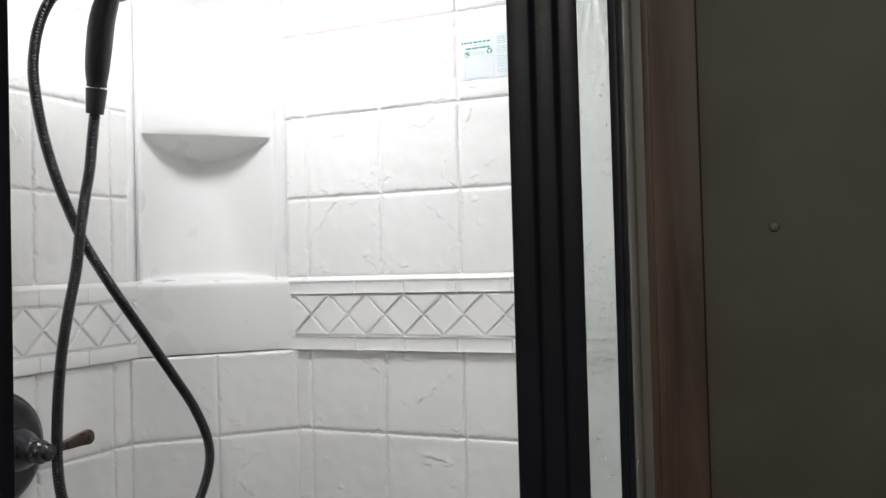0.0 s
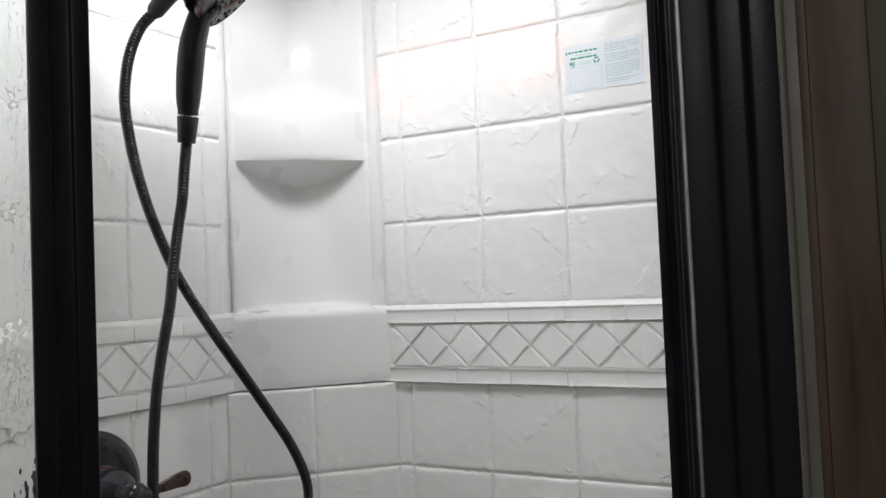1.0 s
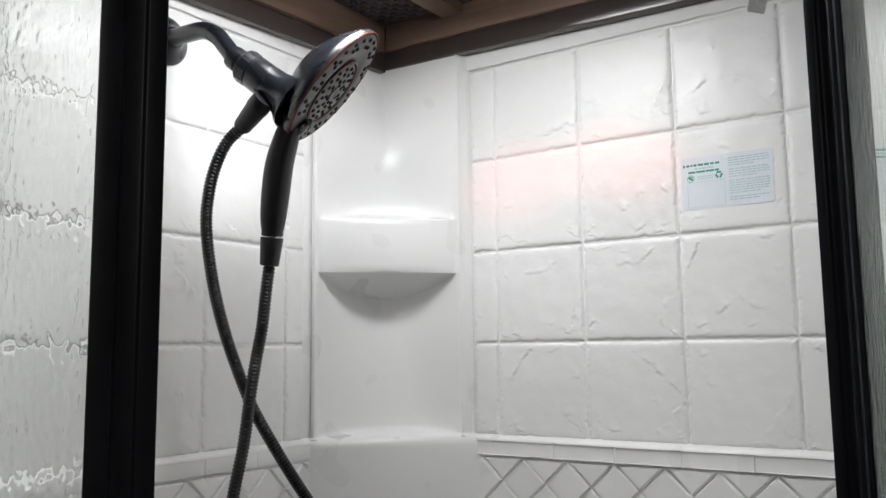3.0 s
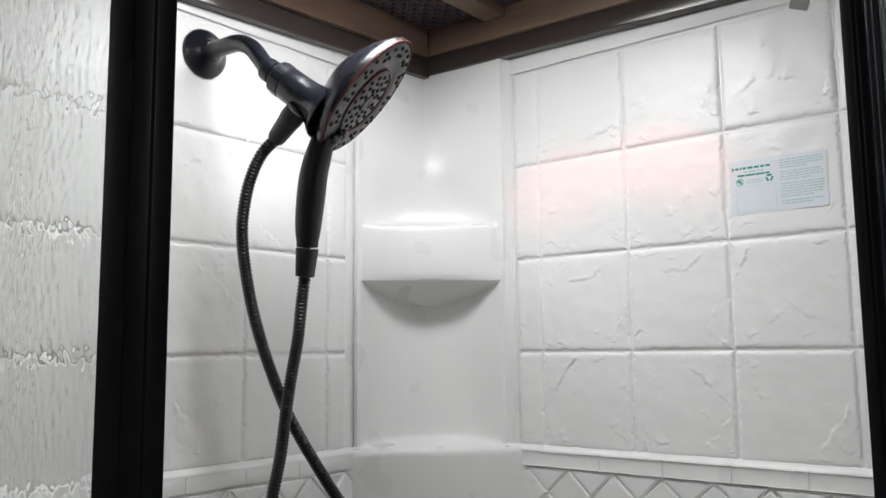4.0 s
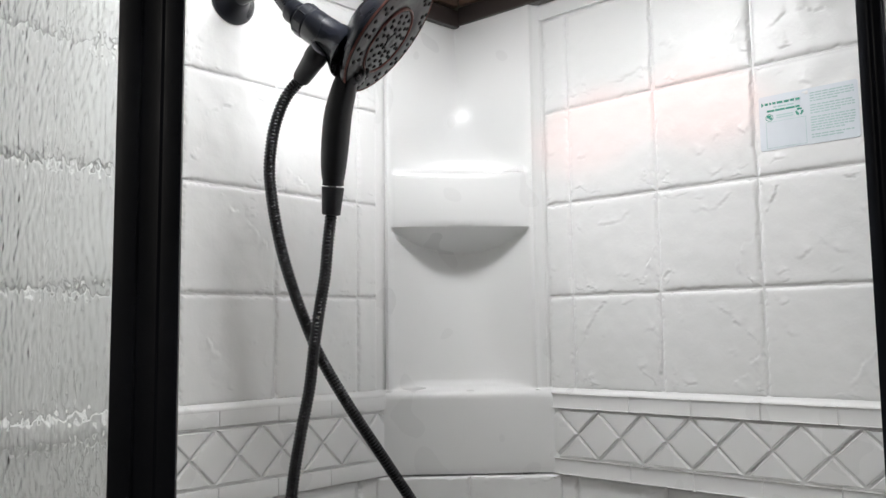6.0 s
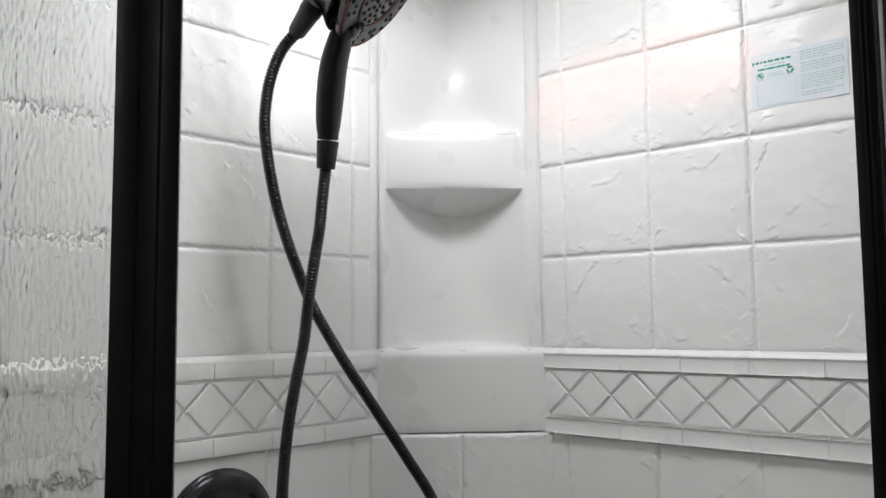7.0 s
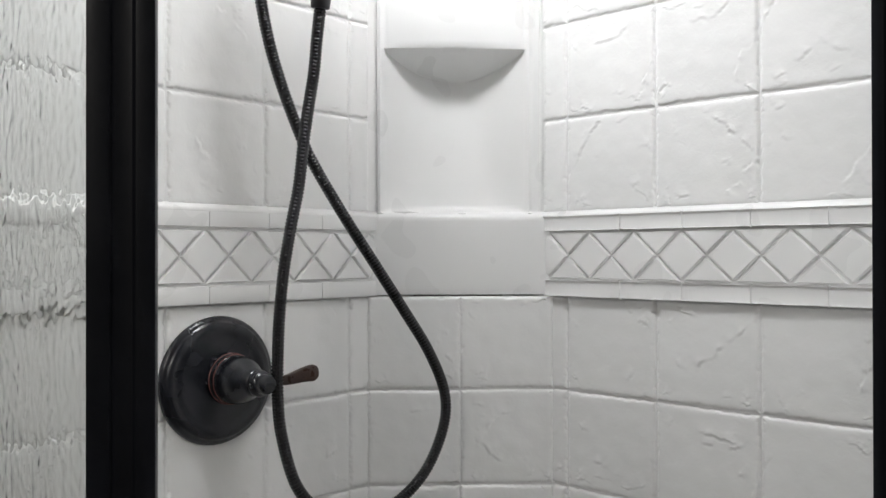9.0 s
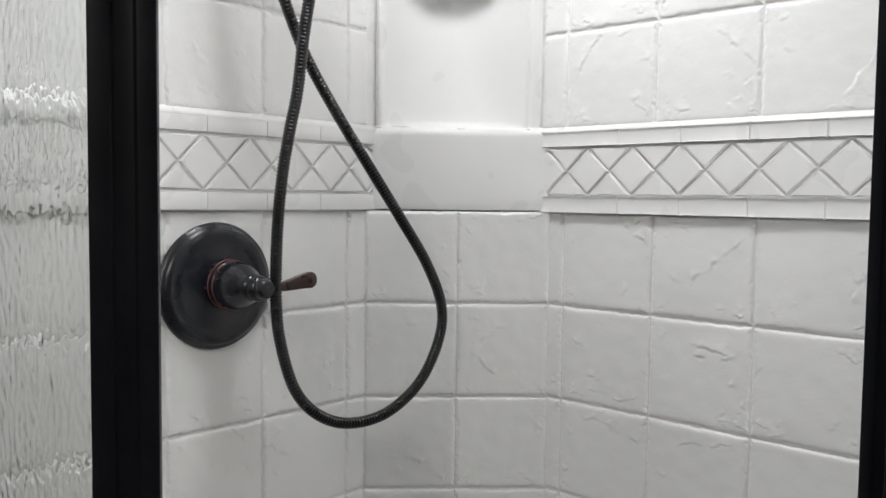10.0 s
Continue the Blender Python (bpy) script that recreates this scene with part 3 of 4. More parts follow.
# unseen floor and walls, added to close the hall round the camera
tagged(link("floor", box(-0.2, 3.0, -3.2, 0.2, -0.05, 0.0), FLOOR), "brown plank hall floor", "floor", kind="structure")
tagged(link("wall_back", box(-0.2, 3.0, -3.26, -3.2, 0.0, 2.30), VINYL), "unseen brown vinyl wall closing the hall", "wall", kind="structure")
tagged(link("wall_far", box(-0.26, -0.2, -3.26, 0.2, 0.0, 2.36), VINYL), "unseen brown vinyl wall closing the back of the stall", "wall", kind="structure")
tagged(link("wall_side", box(3.0, 3.06, -3.26, 0.2, 0.0, 2.36), VINYL), "unseen brown vinyl wall closing the hall", "wall", kind="structure")
tagged(link("wall_rear", box(-0.2, 3.0, 0.2, 0.26, 0.0, 2.36), VINYL), "unseen brown vinyl wall closing the back of the stall", "wall", kind="structure")

# shower pan with a raised kerb round the five-sided plan
pan = thing("shower_pan", "white moulded five-sided shower pan", "shower pan")
PLAN = [(0.0, 0.0), (0.888, 0.0), (0.888, -0.46), (0.81, -0.46), (0.41, -0.82), (0.0, -0.82)]
part("tray", prism(PLAN, 0.0, 0.06), PAN, pan)
for a, b in ((PLAN[2], PLAN[3]), (PLAN[3], PLAN[4]), (PLAN[4], PLAN[5])):
    part("kerb", prism(bar_outline(a, b, 0.05), 0.06, 0.13), PAN, pan)

# ---------------------------------------------------------------- hall wall beside the stall, with its trim
partition = thing("wall_partition", "brown-grey vinyl hall wall beside the shower", "wall", kind="structure")
part("panel", box(0.905, 3.0, -0.545, 0.199, 0.0, 2.30), VINYL, partition)
part("end_strip", box(0.8965, 0.9042, -0.5515, -0.30, 0.0, 2.30, 0.001), BLACK, partition, "black jamb side")
part("edge_strip", box(0.9044, 0.9095, -0.5515, -0.5455, 0.0, 2.30, 0.001), BLACK, partition, "black jamb edge")
part("jamb_strip", box(0.9098, 0.9258, -0.5495, -0.5453, 0.0, 2.295, 0.001), GREY_STRIP, partition, "dull grey jamb strip")
part("edge_bead", tube([Vector((0.9135, -0.551, z)) for z in (0.0, 1.1, 2.29)], 0.004, 10), GREY_STRIP, partition, "pale edge bead")
trim = thing("trim_door", "walnut stained upright trim board on the hall wall", "wood trim", kind="structure")
part("board", box(0.933, 0.973, -0.558, -0.5452, 0.0, 2.29, 0.0025), WOOD_UP, trim)
part("back_edge", box(0.926, 0.9325, -0.553, -0.5452, 0.0, 2.29, 0.001), WOOD_UP, trim)
nail = thing("wall_tack", "small pale round tack in the hall wall", "tack")
part("head", lathe((1.030, -0.545, 1.438), (0, -1, 0), [(0.0, 0.0046), (0.0014, 0.0044), (0.0030, 0.003), (0.0036, 0.0)], 16), TACK, nail)

# ---------------------------------------------------------------- glass enclosure
RAIL_TOP = 2.05


def glass_panel(a, b, z0, z1, parent, inside, material):
    """A glass sheet between two plan points: rippled outside, smooth on the side towards the stall."""
    ob = part("glass", prism(bar_outline(a, b, 0.005), z0, z1), material, parent, "clear rippled rain glass", smooth=False)
    ob.data.materials.append(GLASS_SMOOTH)
    for f in ob.data.polygons:
        if f.normal.x * inside[0] + f.normal.y * inside[1] > 0.7:
            f.material_index = 1
    ob.visible_shadow = False
    return ob


post = thing("corner_post", "black anodised aluminium corner post with grooved faces", "shower post")


def post_section(cx, cy, ang, w, d):
    """A grooved section: main body, two fillets and a channel lip."""
    pts = [(-w / 2, -d / 2), (-w / 6, -d / 2), (-w / 6 + 0.0015, -d / 2 + 0.003), (w / 6, -d / 2 + 0.003), (w / 6 + 0.0015, -d / 2),
           (w / 2, -d / 2), (w / 2, d / 2), (-w / 2, d / 2)]
    c, s = math.cos(ang), math.sin(ang)
    return [(cx + x * c - y * s, cy + x * s + y * c) for x, y in pts]


part("body", prism(post_section(0.4105, -0.8005, radians(58), 0.044, 0.026), 0.13, RAIL_TOP, 0.0012), BLACK, post)
left_panel = thing("side_glass_panel", "fixed rain glass side panel in a black frame", "glass panel")
glass_panel((0.012, -0.803), (0.396, -0.806), 0.15, 2.03, left_panel, (0, 1), GLASS)
part("wall_channel", box(0.004, 0.022, -0.822, -0.796, 0.13, RAIL_TOP, 0.002), BLACK, left_panel)
part("bottom_rail", box(0.022, 0.396, -0.823, -0.797, 0.13, 0.16, 0.002), BLACK, left_panel)
part("top_rail", box(0.022, 0.396, -0.823, -0.797, 2.026, RAIL_TOP + 0.004, 0.002), BLACK, left_panel)

hinge = thing("hinge_post", "black anodised aluminium hinge post of the enclosure", "shower post")
part("body", prism(post_section(0.8055, -0.458, radians(-8), 0.024, 0.026), 0.13, RAIL_TOP, 0.0012), BLACK, hinge)
right_panel = thing("side_glass_panel", "narrow fixed rain glass panel beside the wall", "glass panel")
glass_panel((0.819, -0.457), (0.883, -0.455), 0.15, 2.03, right_panel, (0, 1), GLASS_NARROW)
part("wall_channel", box(0.882, 0.896, -0.468, -0.444, 0.13, RAIL_TOP, 0.002), BLACK, right_panel)
part("bottom_rail", box(0.8185, 0.8815, -0.468, -0.445, 0.13, 0.16, 0.002), BLACK, right_panel)
part("top_rail", box(0.8185, 0.8815, -0.468, -0.445, 2.03, RAIL_TOP, 0.002), BLACK, right_panel)

HX, HY, PX, PY = 0.8200, -0.4800, 0.9345, -0.8955
door = thing("shower_door", "open framed shower door with rain glass, swung outwards", "shower door")
dvec = Vector((PX - HX, PY - HY)).normalized()
glass_panel((HX + dvec.x * 0.004, HY + dvec.y * 0.004), (PX - dvec.x * 0.012, PY - dvec.y * 0.012), 0.16, 2.02, door, (dvec.y, -dvec.x), GLASS_DOOR)
dang = math.atan2(dvec.y, dvec.x)
part("hinge_stile", prism(bar_outline((HX - dvec.x * 0.006, HY - dvec.y * 0.006), (HX + dvec.x * 0.006, HY + dvec.y * 0.006), 0.010), 0.14, 2.04, 0.002), BLACK, door)
part("lock_stile", prism(post_section(PX, PY, dang + radians(90), 0.034, 0.024), 0.14, 2.04, 0.0012), BLACK, door, "black anodised closing stile")
part("top_rail", prism(bar_outline((HX + dvec.x * 0.007, HY + dvec.y * 0.007), (PX - dvec.x * 0.014, PY - dvec.y * 0.014), 0.018), 2.015, 2.04, 0.001), BLACK, door)
part("bottom_rail", prism(bar_outline((HX + dvec.x * 0.007, HY + dvec.y * 0.007), (PX - dvec.x * 0.014, PY - dvec.y * 0.014), 0.018), 0.14, 0.17, 0.001), BLACK, door)

# ---------------------------------------------------------------- shower fittings
head = thing("handheld_shower", "oil-rubbed bronze shower head with docked hand spray on its arm", "shower head")
part("flange", lathe((0.0006, -0.4695, 1.9450), (1, 0, 0), [(0, 0.0330), (0.003, 0.0335), (0.0055, 0.0325), (0.0085, 0.0285), (0.013, 0.0215), (0.018, 0.0160), (0.022, 0.0142), (0.024, 0.0125), (0.0245, 0.0)], 56), BRONZE, head)
ARM = smooth_path([(0.012, -0.4705, 1.944), (0.050, -0.473, 1.942), (0.085, -0.474, 1.938), (0.112, -0.475, 1.924), (0.132, -0.475, 1.903), (0.150, -0.474, 1.882)], 10)
part("arm", tube(ARM, 0.0112, 24), BRONZE, head)
A0, B0 = Vector((0.143, -0.4745, 1.890)), Vector((0.203, -0.440, 1.836))
BODY = (B0 - A0)
part("collar", lathe(A0, BODY, [(-0.004, 0.0), (-0.004, 0.0135), (0.0, 0.0150), (0.009, 0.0150), (0.010, 0.0128), (0.016, 0.0128)], 40), BRONZE, head)
nut = part("nut", lathe(A0 + BODY.normalized() * 0.0155, BODY, [(0, 0.012), (0.0, 0.0195), (0.0015, 0.0208), (0.0150, 0.0212), (0.0165, 0.0200), (0.0165, 0.012)], 48), BRONZE, head)
for k in range(10):
    x, y, z = frame_of(BODY)
    a = 2 * math.pi * k / 10
    d = x * math.cos(a) + y * math.sin(a)
    o = A0 + z * 0.0185 + d * 0.0209
    part("grip_ridge", tube([o, o + z * 0.005, o + z * 0.0105], 0.0009, 6), BRONZE_DARK, nut)
part("body", lathe(A0 + BODY.normalized() * 0.0325, BODY, [(0, 0.015), (0.0, 0.0205), (0.0015, 0.0214), (0.020, 0.0216), (0.034, 0.0222), (0.044, 0.0245), (0.053, 0.0290), (0.060, 0.0345), (0.064, 0.036), (0.064, 0.0)], 48), BRONZE, head)
N = Vector((0.606, 0.4575, -0.651)).normalized()
C = Vector((0.2297, -0.3914, 1.8579))
R = 0.0850
part("dome", lathe(C, N, [(-0.046, 0.0), (-0.045, 0.018), (-0.040, 0.034), (-0.031, 0.052), (-0.021, 0.067), (-0.011, 0.0785), (-0.004, 0.0845), (0.0, R), (0.0015, R)], 72), BRONZE, head)
part("rim", lathe(C, N, [(0.0012, R + 0.0002), (0.0030, R - 0.0002), (0.0036, R - 0.0010), (0.0026, R - 0.0018), (0.001, R - 0.0020)], 72), COPPER, head, "worn copper-red rim")
spray_face = part("face", lathe(C, N, [(0.0008, R - 0.0025), (0.0034, R - 0.0040), (0.0046, R - 0.012), (0.0050, 0.060), (0.0046, 0.050), (0.003, 0.0475), (0.003, 0.0)], 72), FACE, head, "satin grey spray face")
UPW = (Vector((0, 0, 1)) - N * N.z).normalized()
SID = N.cross(UPW)
CI = C - UPW * 0.006
part("inner_ring", lathe(CI, N, [(0.003, 0.0480), (0.0060, 0.0474), (0.0066, 0.0464), (0.006, 0.0454), (0.003, 0.0446)], 64), COPPER, head, "worn copper-red ring of the hand spray")
hand_face = part("inner_face", lathe(CI, N, [(0.0030, 0.0440), (0.0052, 0.0430), (0.0058, 0.036), (0.0070, 0.022), (0.0072, 0.012), (0.0064, 0.011), (0.0064, 0.0)], 56), FACE, head, "satin grey hand spray face")
nozzle_mesh = None


def nozzle(centre, radius, angle, lift, face):
    global nozzle_mesh
    p = centre + (UPW * math.cos(angle) + SID * math.sin(angle)) * radius + N * lift
    if nozzle_mesh is None:
        ob = part("nozzle", lathe((0, 0, 0), (0, 0, 1), [(0, 0.0031), (0.0008, 0.0029), (0.0018, 0.0021), (0.0014, 0.0011), (0.0008, 0.0)], 12), NOZZLE, face)
        nozzle_mesh = ob.data
    else:
        ob = new("nozzle", nozzle_mesh)
        ob.parent = face
    x, y, z = frame_of(N)
    ob.matrix_basis = Matrix.Translation(p) @ Matrix((x, y, z)).transposed().to_4x4()


for k in range(24):
    a = 2 * math.pi * (k + 0.5) / 24
    if abs(a - math.pi) > 0.42:
        nozzle(C, 0.0745, a, 0.0044, spray_face)
        if k % 2 == 0:
            nozzle(C, 0.0645, a + 0.13, 0.0048, spray_face)
        else:
            nozzle(C, 0.0645, a + 0.02, 0.0048, spray_face)
for ring, count, lift in ((0.0375, 15, 0.0054), (0.0290, 12, 0.0060), (0.0200, 9, 0.0068), (0.0130, 6, 0.0068)):
    for k in range(count):
        nozzle(CI, ring, 2 * math.pi * k / count + ring * 40, lift, hand_face)
part("hub", lathe(CI, N, [(0.006, 0.0112), (0.0080, 0.0104), (0.0084, 0.008), (0.0072, 0.004), (0.0072, 0.0)], 24), FACE, hand_face)
SEL = C - UPW * 0.066 + N * 0.004
selector = part("selector", lathe(SEL, N, [(-0.001, 0.0135), (0.004, 0.0130), (0.0065, 0.010), (0.007, 0.0)], 12), BRONZE_DARK, head)
for k in range(8):
    a = 2 * math.pi * k / 8
    d = UPW * math.cos(a) + SID * math.sin(a)
    part("selector_tooth", tube([SEL + d * 0.009 + N * 0.005, SEL + d * 0.013 + N * 0.0055, SEL + d * 0.0165 + N * 0.003], 0.0028, 8), BRONZE_DARK, selector)

# hand spray handle, hanging from the foot of the head
HANDLE = smooth_path([(0.196, -0.426, 1.815), (0.186, -0.427, 1.790), (0.176, -0.428, 1.760), (0.168, -0.426, 1.725), (0.160, -0.422, 1.695), (0.1555, -0.419, 1.674)], 10)


def handle_radius(i):
    t = i / (len(HANDLE) - 1)
    return 0.0122 + 0.0048 * math.sin(math.pi * min(1.0, t * 1.06)) ** 0.8 + 0.0013 * t


part("handle", tube(HANDLE, handle_radius, 32), BRONZE_DARK, head)
E0, E1 = Vector((0.1553, -0.4187, 1.6735)), Vector((0.1485, -0.4165, 1.6370))
part("handle_ring", lathe(E0, E1 - E0, [(-0.001, 0.0), (-0.001, 0.0118), (0.0016, 0.0118), (0.0016, 0.0)], 32), STEEL, head, "thin bright metal ring")
D0, D1 = Vector((0.1875, -0.465, 1.832)), Vector((0.1460, -0.4645, 1.802))

HOSE = [(0.1490, -0.4165, 1.640), (0.1465, -0.4200, 1.600), (0.1420, -0.4210, 1.560), (0.1345, -0.4220, 1.525), (0.1290, -0.4265, 1.477),
        (0.1215, -0.4290, 1.418), (0.1150, -0.4360, 1.368), (0.1080, -0.4420, 1.312), (0.1020, -0.4440, 1.256), (0.0965, -0.4425, 1.205),
        (0.0940, -0.4410, 1.157), (0.0970, -0.4370, 1.105), (0.1080, -0.4230, 1.043), (0.1170, -0.3920, 1.005), (0.1280, -0.3480, 0.987),
        (0.1420, -0.2930, 0.993), (0.1550, -0.2420, 1.029), (0.1630, -0.2110, 1.086), (0.1640, -0.2070, 1.137), (0.1590, -0.2330, 1.197),
        (0.1500, -0.2740, 1.258), (0.1390, -0.3210, 1.325), (0.1270, -0.3640, 1.388), (0.1140, -0.3990, 1.448), (0.1070, -0.4150, 1.484),
        (0.1000, -0.4400, 1.548), (0.1000, -0.4620, 1.611), (0.1020, -0.4770, 1.680), (0.1090, -0.4800, 1.725), (0.1180, -0.4770, 1.760),
        (0.1290, -0.4700, 1.787), (0.1480, -0.4645, 1.8035)]
hose = thing("shower_hose", "black ribbed flexible shower hose hanging in a twisted loop", "shower hose")
HP = even_path(smooth_path(HOSE, 16), 0.0009)
ribbed = part("ribbed_tube", tube(HP, lambda i: 0.0072 + (-0.0010, 0.0002, 0.0006, 0.0006, 0.0002)[i % 5], 16), HOSE_BLACK, hose)
ribbed.data.attributes.remove(ribbed.data.attributes["sharp_edge"])
part("socket", lathe(E0 + (E1 - E0).normalized() * 0.0018, E1 - E0, [(0, 0.0), (0, 0.0138), (0.0015, 0.0142), (0.020, 0.0128), (0.0345, 0.0118), (0.0355, 0.0100), (0.0355, 0.0)], 36), BRONZE_DARK, hose)
part("outlet", lathe(D0, D1 - D0, [(0, 0.0), (0, 0.0132), (0.008, 0.0142), (0.016, 0.0142), (0.018, 0.0134), (0.046, 0.0112), (0.0500, 0.0100), (0.0500, 0.0)], 36), BRONZE_DARK, hose)

valve = thing("shower_valve", "oil-rubbed bronze shower valve with round plate and lever", "shower valve")
VC = Vector((0.0005, -0.470, 1.1695))
part("plate", lathe(VC, (1, 0, 0), [(0, 0.0832), (0.0035, 0.0838), (0.0065, 0.0825), (0.0085, 0.0795), (0.0092, 0.0775), (0.0105, 0.0765), (0.0125, 0.074), (0.0130, 0.066), (0.0112, 0.060), (0.0108, 0.055), (0.0112, 0.030), (0.0112, 0.0)], 96), BRONZE, valve)
KC = Vector((0.0005, -0.4580, 1.1715))
sleeve = part("sleeve", lathe(KC, (1, 0, 0), [(0.011, 0.0335), (0.015, 0.0335), (0.0165, 0.0322), (0.0175, 0.0300), (0.0190, 0.0300), (0.0200, 0.0318), (0.0235, 0.0322), (0.0250, 0.0310), (0.0262, 0.0290), (0.0275, 0.0290)], 56), BRONZE, valve)
for at, radius in ((0.0160, 0.0331), (0.0243, 0.0319)):
    part("copper_ring", lathe(KC, (1, 0, 0), [(at - 0.0006, radius), (at, radius + 0.0006), (at + 0.0007, radius - 0.0004)], 56), COPPER, sleeve, "worn copper-red edge")
knob = part("knob", lathe(KC, (1, 0, 0), [(0.0270, 0.0290), (0.0290, 0.0304), (0.0330, 0.0310), (0.0380, 0.0306), (0.0440, 0.0292), (0.0500, 0.0268), (0.0560, 0.0236), (0.0620, 0.0202), (0.0680, 0.0176), (0.072, 0.0162), (0.0735, 0.0142), (0.0755, 0.0140), (0.0775, 0.0158), (0.0815, 0.0167), (0.0850, 0.0158), (0.087, 0.0132), (0.088, 0.0125)], 56), BRONZE, valve)
part("cap", lathe(KC, (1, 0, 0), [(0.087, 0.0126), (0.090, 0.0128), (0.096, 0.0122), (0.099, 0.0108), (0.1003, 0.0085), (0.0995, 0.0)], 40), BRONZE, knob)


def lever():
    """A flat lever that widens into a paddle with rounded edges."""
    pts = smooth_path([(0.0760, -0.455, 1.1712), (0.0770, -0.443, 1.1705), (0.0800, -0.428, 1.1710), (0.0850, -0.413, 1.1735), (0.0900, -0.399, 1.1770), (0.0950, -0.388, 1.1790), (0.0985, -0.379, 1.1785)], 8)
    bm = bmesh.new()
    rings = []
    n = len(pts) - 1
    for i, p in enumerate(pts):
        t = i / n
        d = (pts[min(i + 1, n)] - pts[max(i - 1, 0)]).normalized()
        side = d.cross(Vector((1, 0, 0.2))).normalized()
        up = side.cross(d).normalized()
        grow = t * t * (3 - 2 * t)
        wide = (0.0036 + 0.0080 * grow) * (1 if t < 0.80 else math.sqrt(max(0.06, 1 - ((t - 0.80) / 0.205) ** 2.4)))
        thick = 0.0050 - 0.0018 * t
        if t >= 0.999:
            thick *= 0.4
        rings.append([bm.verts.new(p + side * math.copysign(abs(math.cos(a)) ** 0.7, math.cos(a)) * wide + up * math.copysign(abs(math.sin(a)) ** 0.7, math.sin(a)) * thick)
                      for a in (2 * math.pi * k / 20 for k in range(20))])
    for p, q in zip(rings, rings[1:]):
        for k in range(20):
            bm.faces.new((p[k], p[(k + 1) % 20], q[(k + 1) % 20], q[k]))
    bm.faces.new(rings[0][::-1])
    bm.faces.new(rings[-1])
    return bm


part("lever", lever(), BROWN, valve, "flat lever with copper-worn edges")

# ---------------------------------------------------------------- paper label on the north wall
sticker = thing("paper_label", "white maker's label with green print, stuck on the tile", "label")
SX0, SX1, SZ0, SZ1 = 0.5350, 0.6590, 1.7205, 1.7935


def rounded(x0, x1, z0, z1, r, y0, y1):
    pts = []
    for cx, cz, a0 in ((x1 - r, z1 - r, 0), (x0 + r, z1 - r, 90), (x0 + r, z0 + r, 180), (x1 - r, z0 + r, 270)):
        for k in range(5):
            a = radians(a0 + 22.5 * k)
            pts.append((cx + r * math.cos(a), cz + r * math.sin(a)))
    bm = bmesh.new()
    f = [bm.verts.new((x, y1, z)) for x, z in pts]
    b = [bm.verts.new((x, y0, z)) for x, z in pts]
    bm.faces.new(f)
    bm.faces.new(b[::-1])
    for i in range(len(pts)):
        j = (i + 1) % len(pts)
        bm.faces.new((f[i], f[j], b[j], b[i]))
    return bm


SY = -0.0015
part("paper", rounded(SX0, SX1, SZ0, SZ1, 0.003, 0.0, SY), PAPER, sticker, smooth=False)


def ink(name, x0, x1, z0, z1, mat):
    part(name, box(SX0 + x0, SX0 + x1, SY - 0.0002, SY + 0.0004, SZ1 - z1, SZ1 - z0), mat, sticker, smooth=False)


bm = bmesh.new()
tri = [bm.verts.new((SX0 + x, SY - 0.0002, SZ1 - z)) for x, z in ((0.0035, 0.008), (0.0035, 0.0145), (0.0068, 0.0112))]
bm.faces.new(tri)
part("arrow_mark", bm, GREEN, sticker, smooth=False)
x = 0.008
for w in (0.0045, 0.0025, 0.0042, 0.0075, 0.0065, 0.0052, 0.0058):
    ink("print_bar", x, x + w, 0.0095, 0.0124, GREEN)
    x += w + 0.0016
for x0, x1 in ((0.019, 0.0235), (0.025, 0.036), (0.0372, 0.0455)):
    ink("print_bar", x0, x1, 0.0152, 0.0172, GREEN_PALE)
for x0, x1 in ((0.0105, 0.0205), (0.0215, 0.034), (0.0350, 0.0465), (0.0475, 0.0530)):
    ink("print_bar", x0, x1, 0.0194, 0.0220, GREEN)
for z in (0.0272, 0.0302):
    ink("print_bar", 0.0225, 0.0445, z, z + 0.0014, GREEN_PALE)
part("round_mark", lathe((SX0 + 0.0135, SY, SZ1 - 0.0295), (0, -1, 0), [(0.0, 0.0050), (0.0003, 0.0050), (0.0003, 0.0043), (0.0, 0.0043)], 28), GREEN, sticker)
for dx, dz, r in ((-0.0012, 0.0012, 0.0022), (0.0016, -0.0012, 0.0018), (0.0018, 0.0022, 0.0010)):
    part("round_mark", lathe((SX0 + 0.0135 + dx, SY, SZ1 - 0.0295 + dz), (0, -1, 0), [(0.0003, r), (0.0004, 0.0)], 12), GREEN, sticker)
for k in range(3):
    a = radians(90 + 120 * k)
    c = Vector((SX0 + 0.0525, SY - 0.0003, SZ1 - 0.0278))
    o = c + Vector((math.cos(a), 0, math.sin(a))) * 0.0034
    t = Vector((-math.sin(a), 0, math.cos(a)))
    n = Vector((math.cos(a), 0, math.sin(a)))
    bm = bmesh.new()
    vs = [bm.verts.new(o + t * p + n * q) for p, q in ((-0.0034, -0.0012), (0.0010, -0.0012), (0.0010, -0.0024), (0.0038, 0.0000), (0.0010, 0.0022), (0.0010, 0.0012), (-0.0030, 0.0012))]
    bm.faces.new(vs)
    part("recycling_arrow", bm, GREEN, sticker, smooth=False)
for x0, x1, z0, z1 in ((0.0085, 0.0600, 0.0352, 0.0357), (0.0085, 0.0600, 0.0700, 0.0705), (0.0085, 0.0090, 0.0357, 0.0700), (0.0595, 0.0600, 0.0357, 0.0700)):
    ink("box_line", x0, x1, z0, z1, GREEN_PALE)
z = 0.0062
random.seed(5)
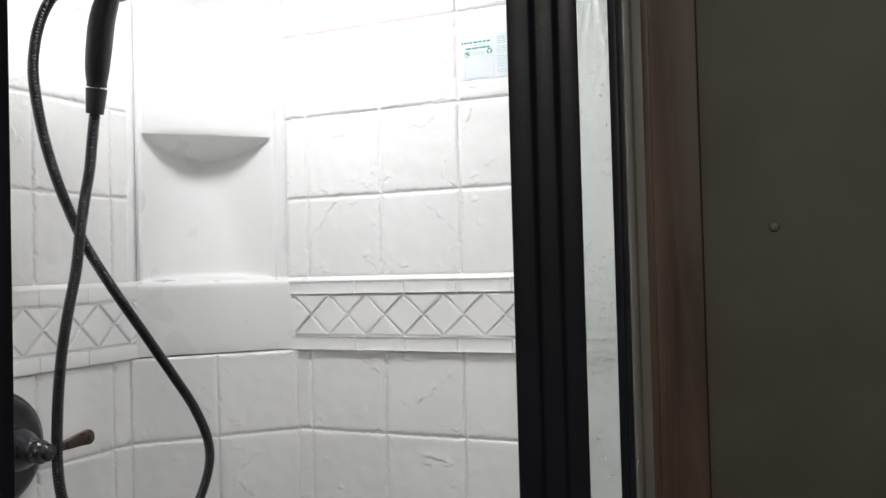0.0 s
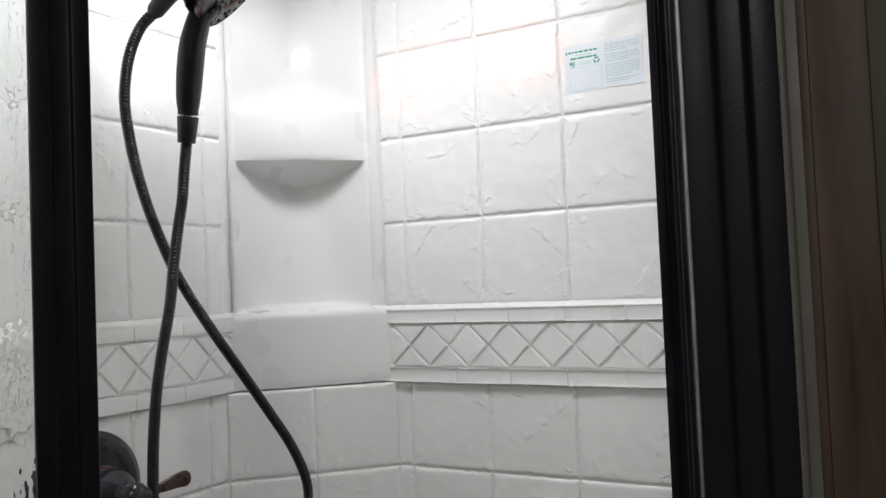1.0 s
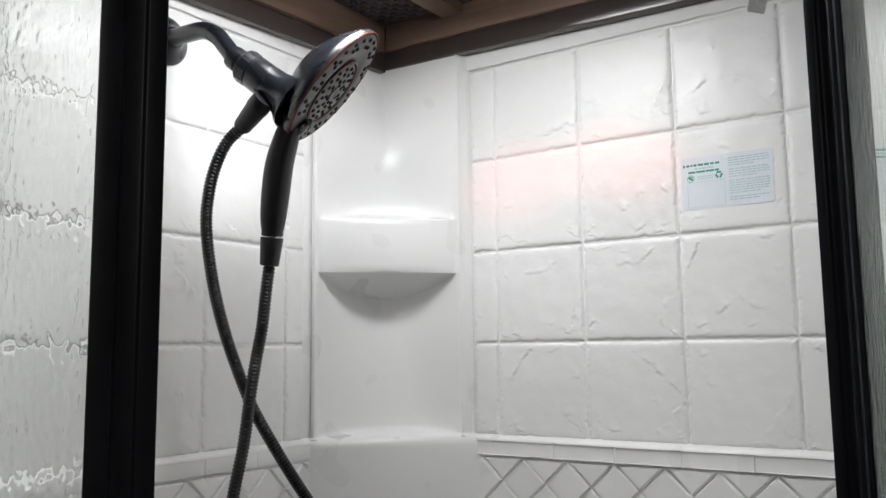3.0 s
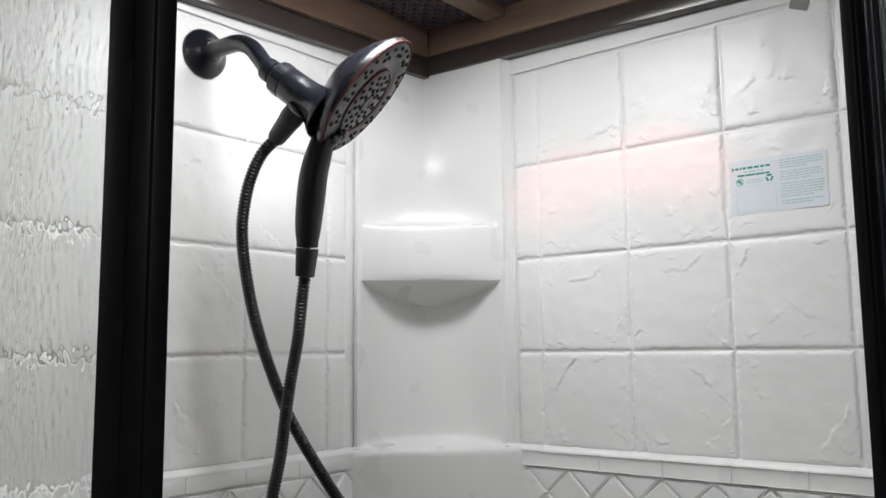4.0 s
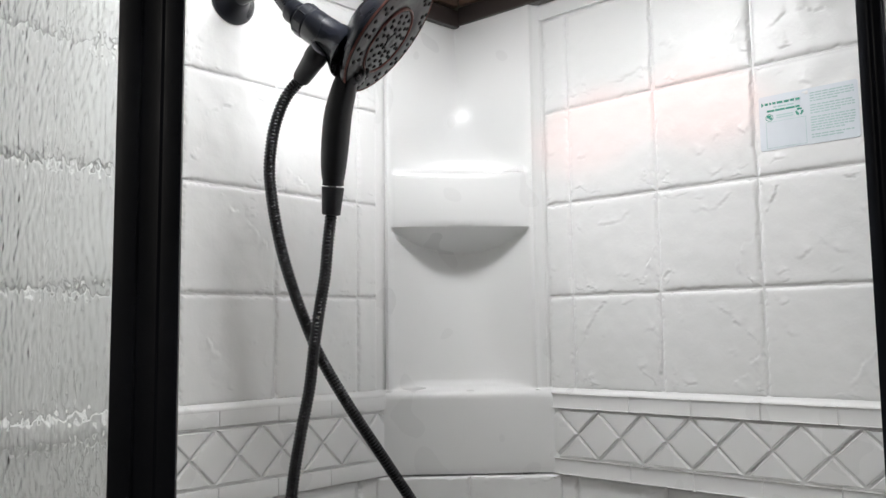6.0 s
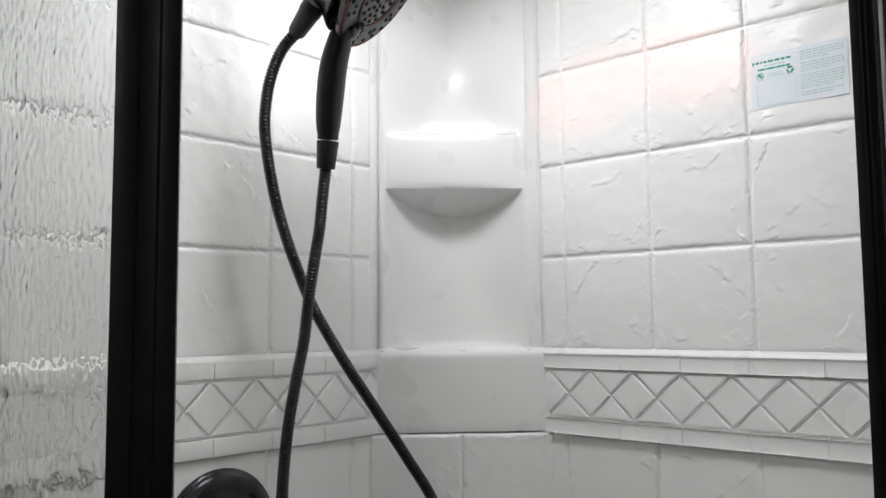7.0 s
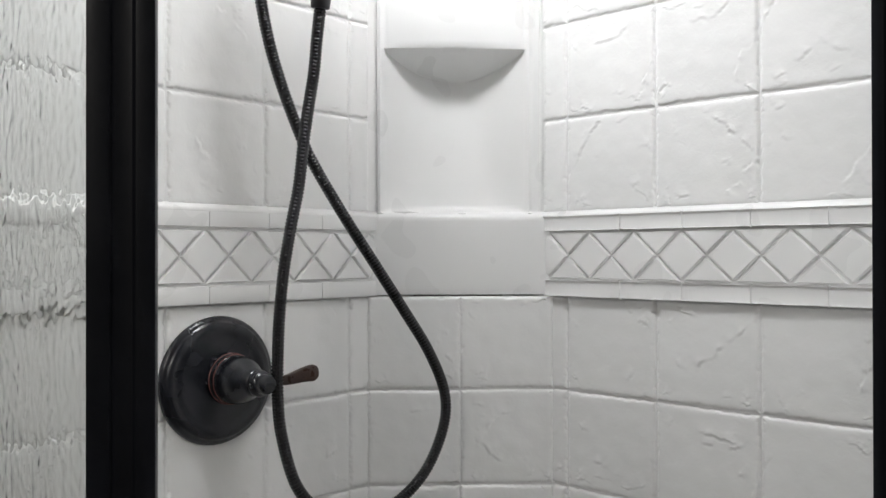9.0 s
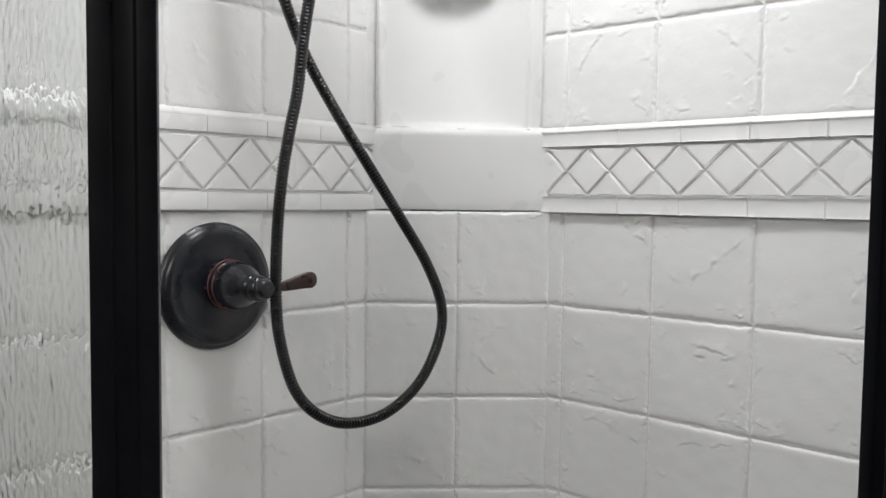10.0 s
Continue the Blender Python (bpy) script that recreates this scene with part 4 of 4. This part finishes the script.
for count in (4, 4, 6, 2):
    for i in range(count):
        end = 0.1195 if i < count - 1 else random.uniform(0.080, 0.112)
        bm, x = bmesh.new(), 0.0660
        while x < end - 0.002:
            w = min(random.uniform(0.0025, 0.0085), end - x)
            q = [bm.verts.new((SX0 + a, SY - 0.0002, SZ1 - b)) for a, b in ((x, z), (x + w, z), (x + w, z + 0.0015), (x, z + 0.0015))]
            bm.faces.new(q)
            x += w + 0.0011
        part("print_line", bm, GREEN_PALE, sticker, smooth=False)
        z += 0.0034
    z += 0.0022

# ---------------------------------------------------------------- ceiling light and the brace by the hinge post
LX, LY = 0.350, -0.435
light = thing("ceiling_light", "square white ceiling light over the shower, switched on", "ceiling light")
part("frame", box(LX - 0.115, LX + 0.115, LY - 0.115, LY + 0.115, 2.0725, 2.1035, 0.004), PAN, light)
part("diffuser", box(LX - 0.100, LX + 0.100, LY - 0.100, LY + 0.100, 2.064, 2.0723, 0.003), GLOW, light, "glowing white diffuser")

brace = thing("brace_arm", "bright folded metal brace arm on the hinge post", "brace")
b0, b1 = Vector((0.7154, -0.2913, 1.8681)), Vector((0.800, -0.449, 1.975))
d = (b1 - b0).normalized()
w = Vector((0.845, 0.378, -0.378))
w = (w - d * w.dot(d)).normalized()
t = d.cross(w)
bm = bmesh.new()
rings = []
for along, wide in ((0.0, 0.0082), (0.004, 0.0086), ((b1 - b0).length, 0.0086)):
    o = b0 + d * along
    rings.append([bm.verts.new(o + w * a * wide + t * b) for a, b in ((-1, -0.0015), (1, -0.0015), (1.0, 0.0045), (0.85, 0.0045), (0.85, 0.0), (-1, 0.0))])
for p, q in zip(rings, rings[1:]):
    for k in range(6):
        bm.faces.new((p[k], p[(k + 1) % 6], q[(k + 1) % 6], q[k]))
bm.faces.new(rings[0][::-1])
bm.faces.new(rings[-1])
part("arm", bm, BRACE, brace, smooth=False)
part("pivot", lathe(b1, t, [(-0.005, 0.0), (-0.005, 0.008), (0.005, 0.008), (0.006, 0.006), (0.006, 0.0)], 20), BLACK, brace)
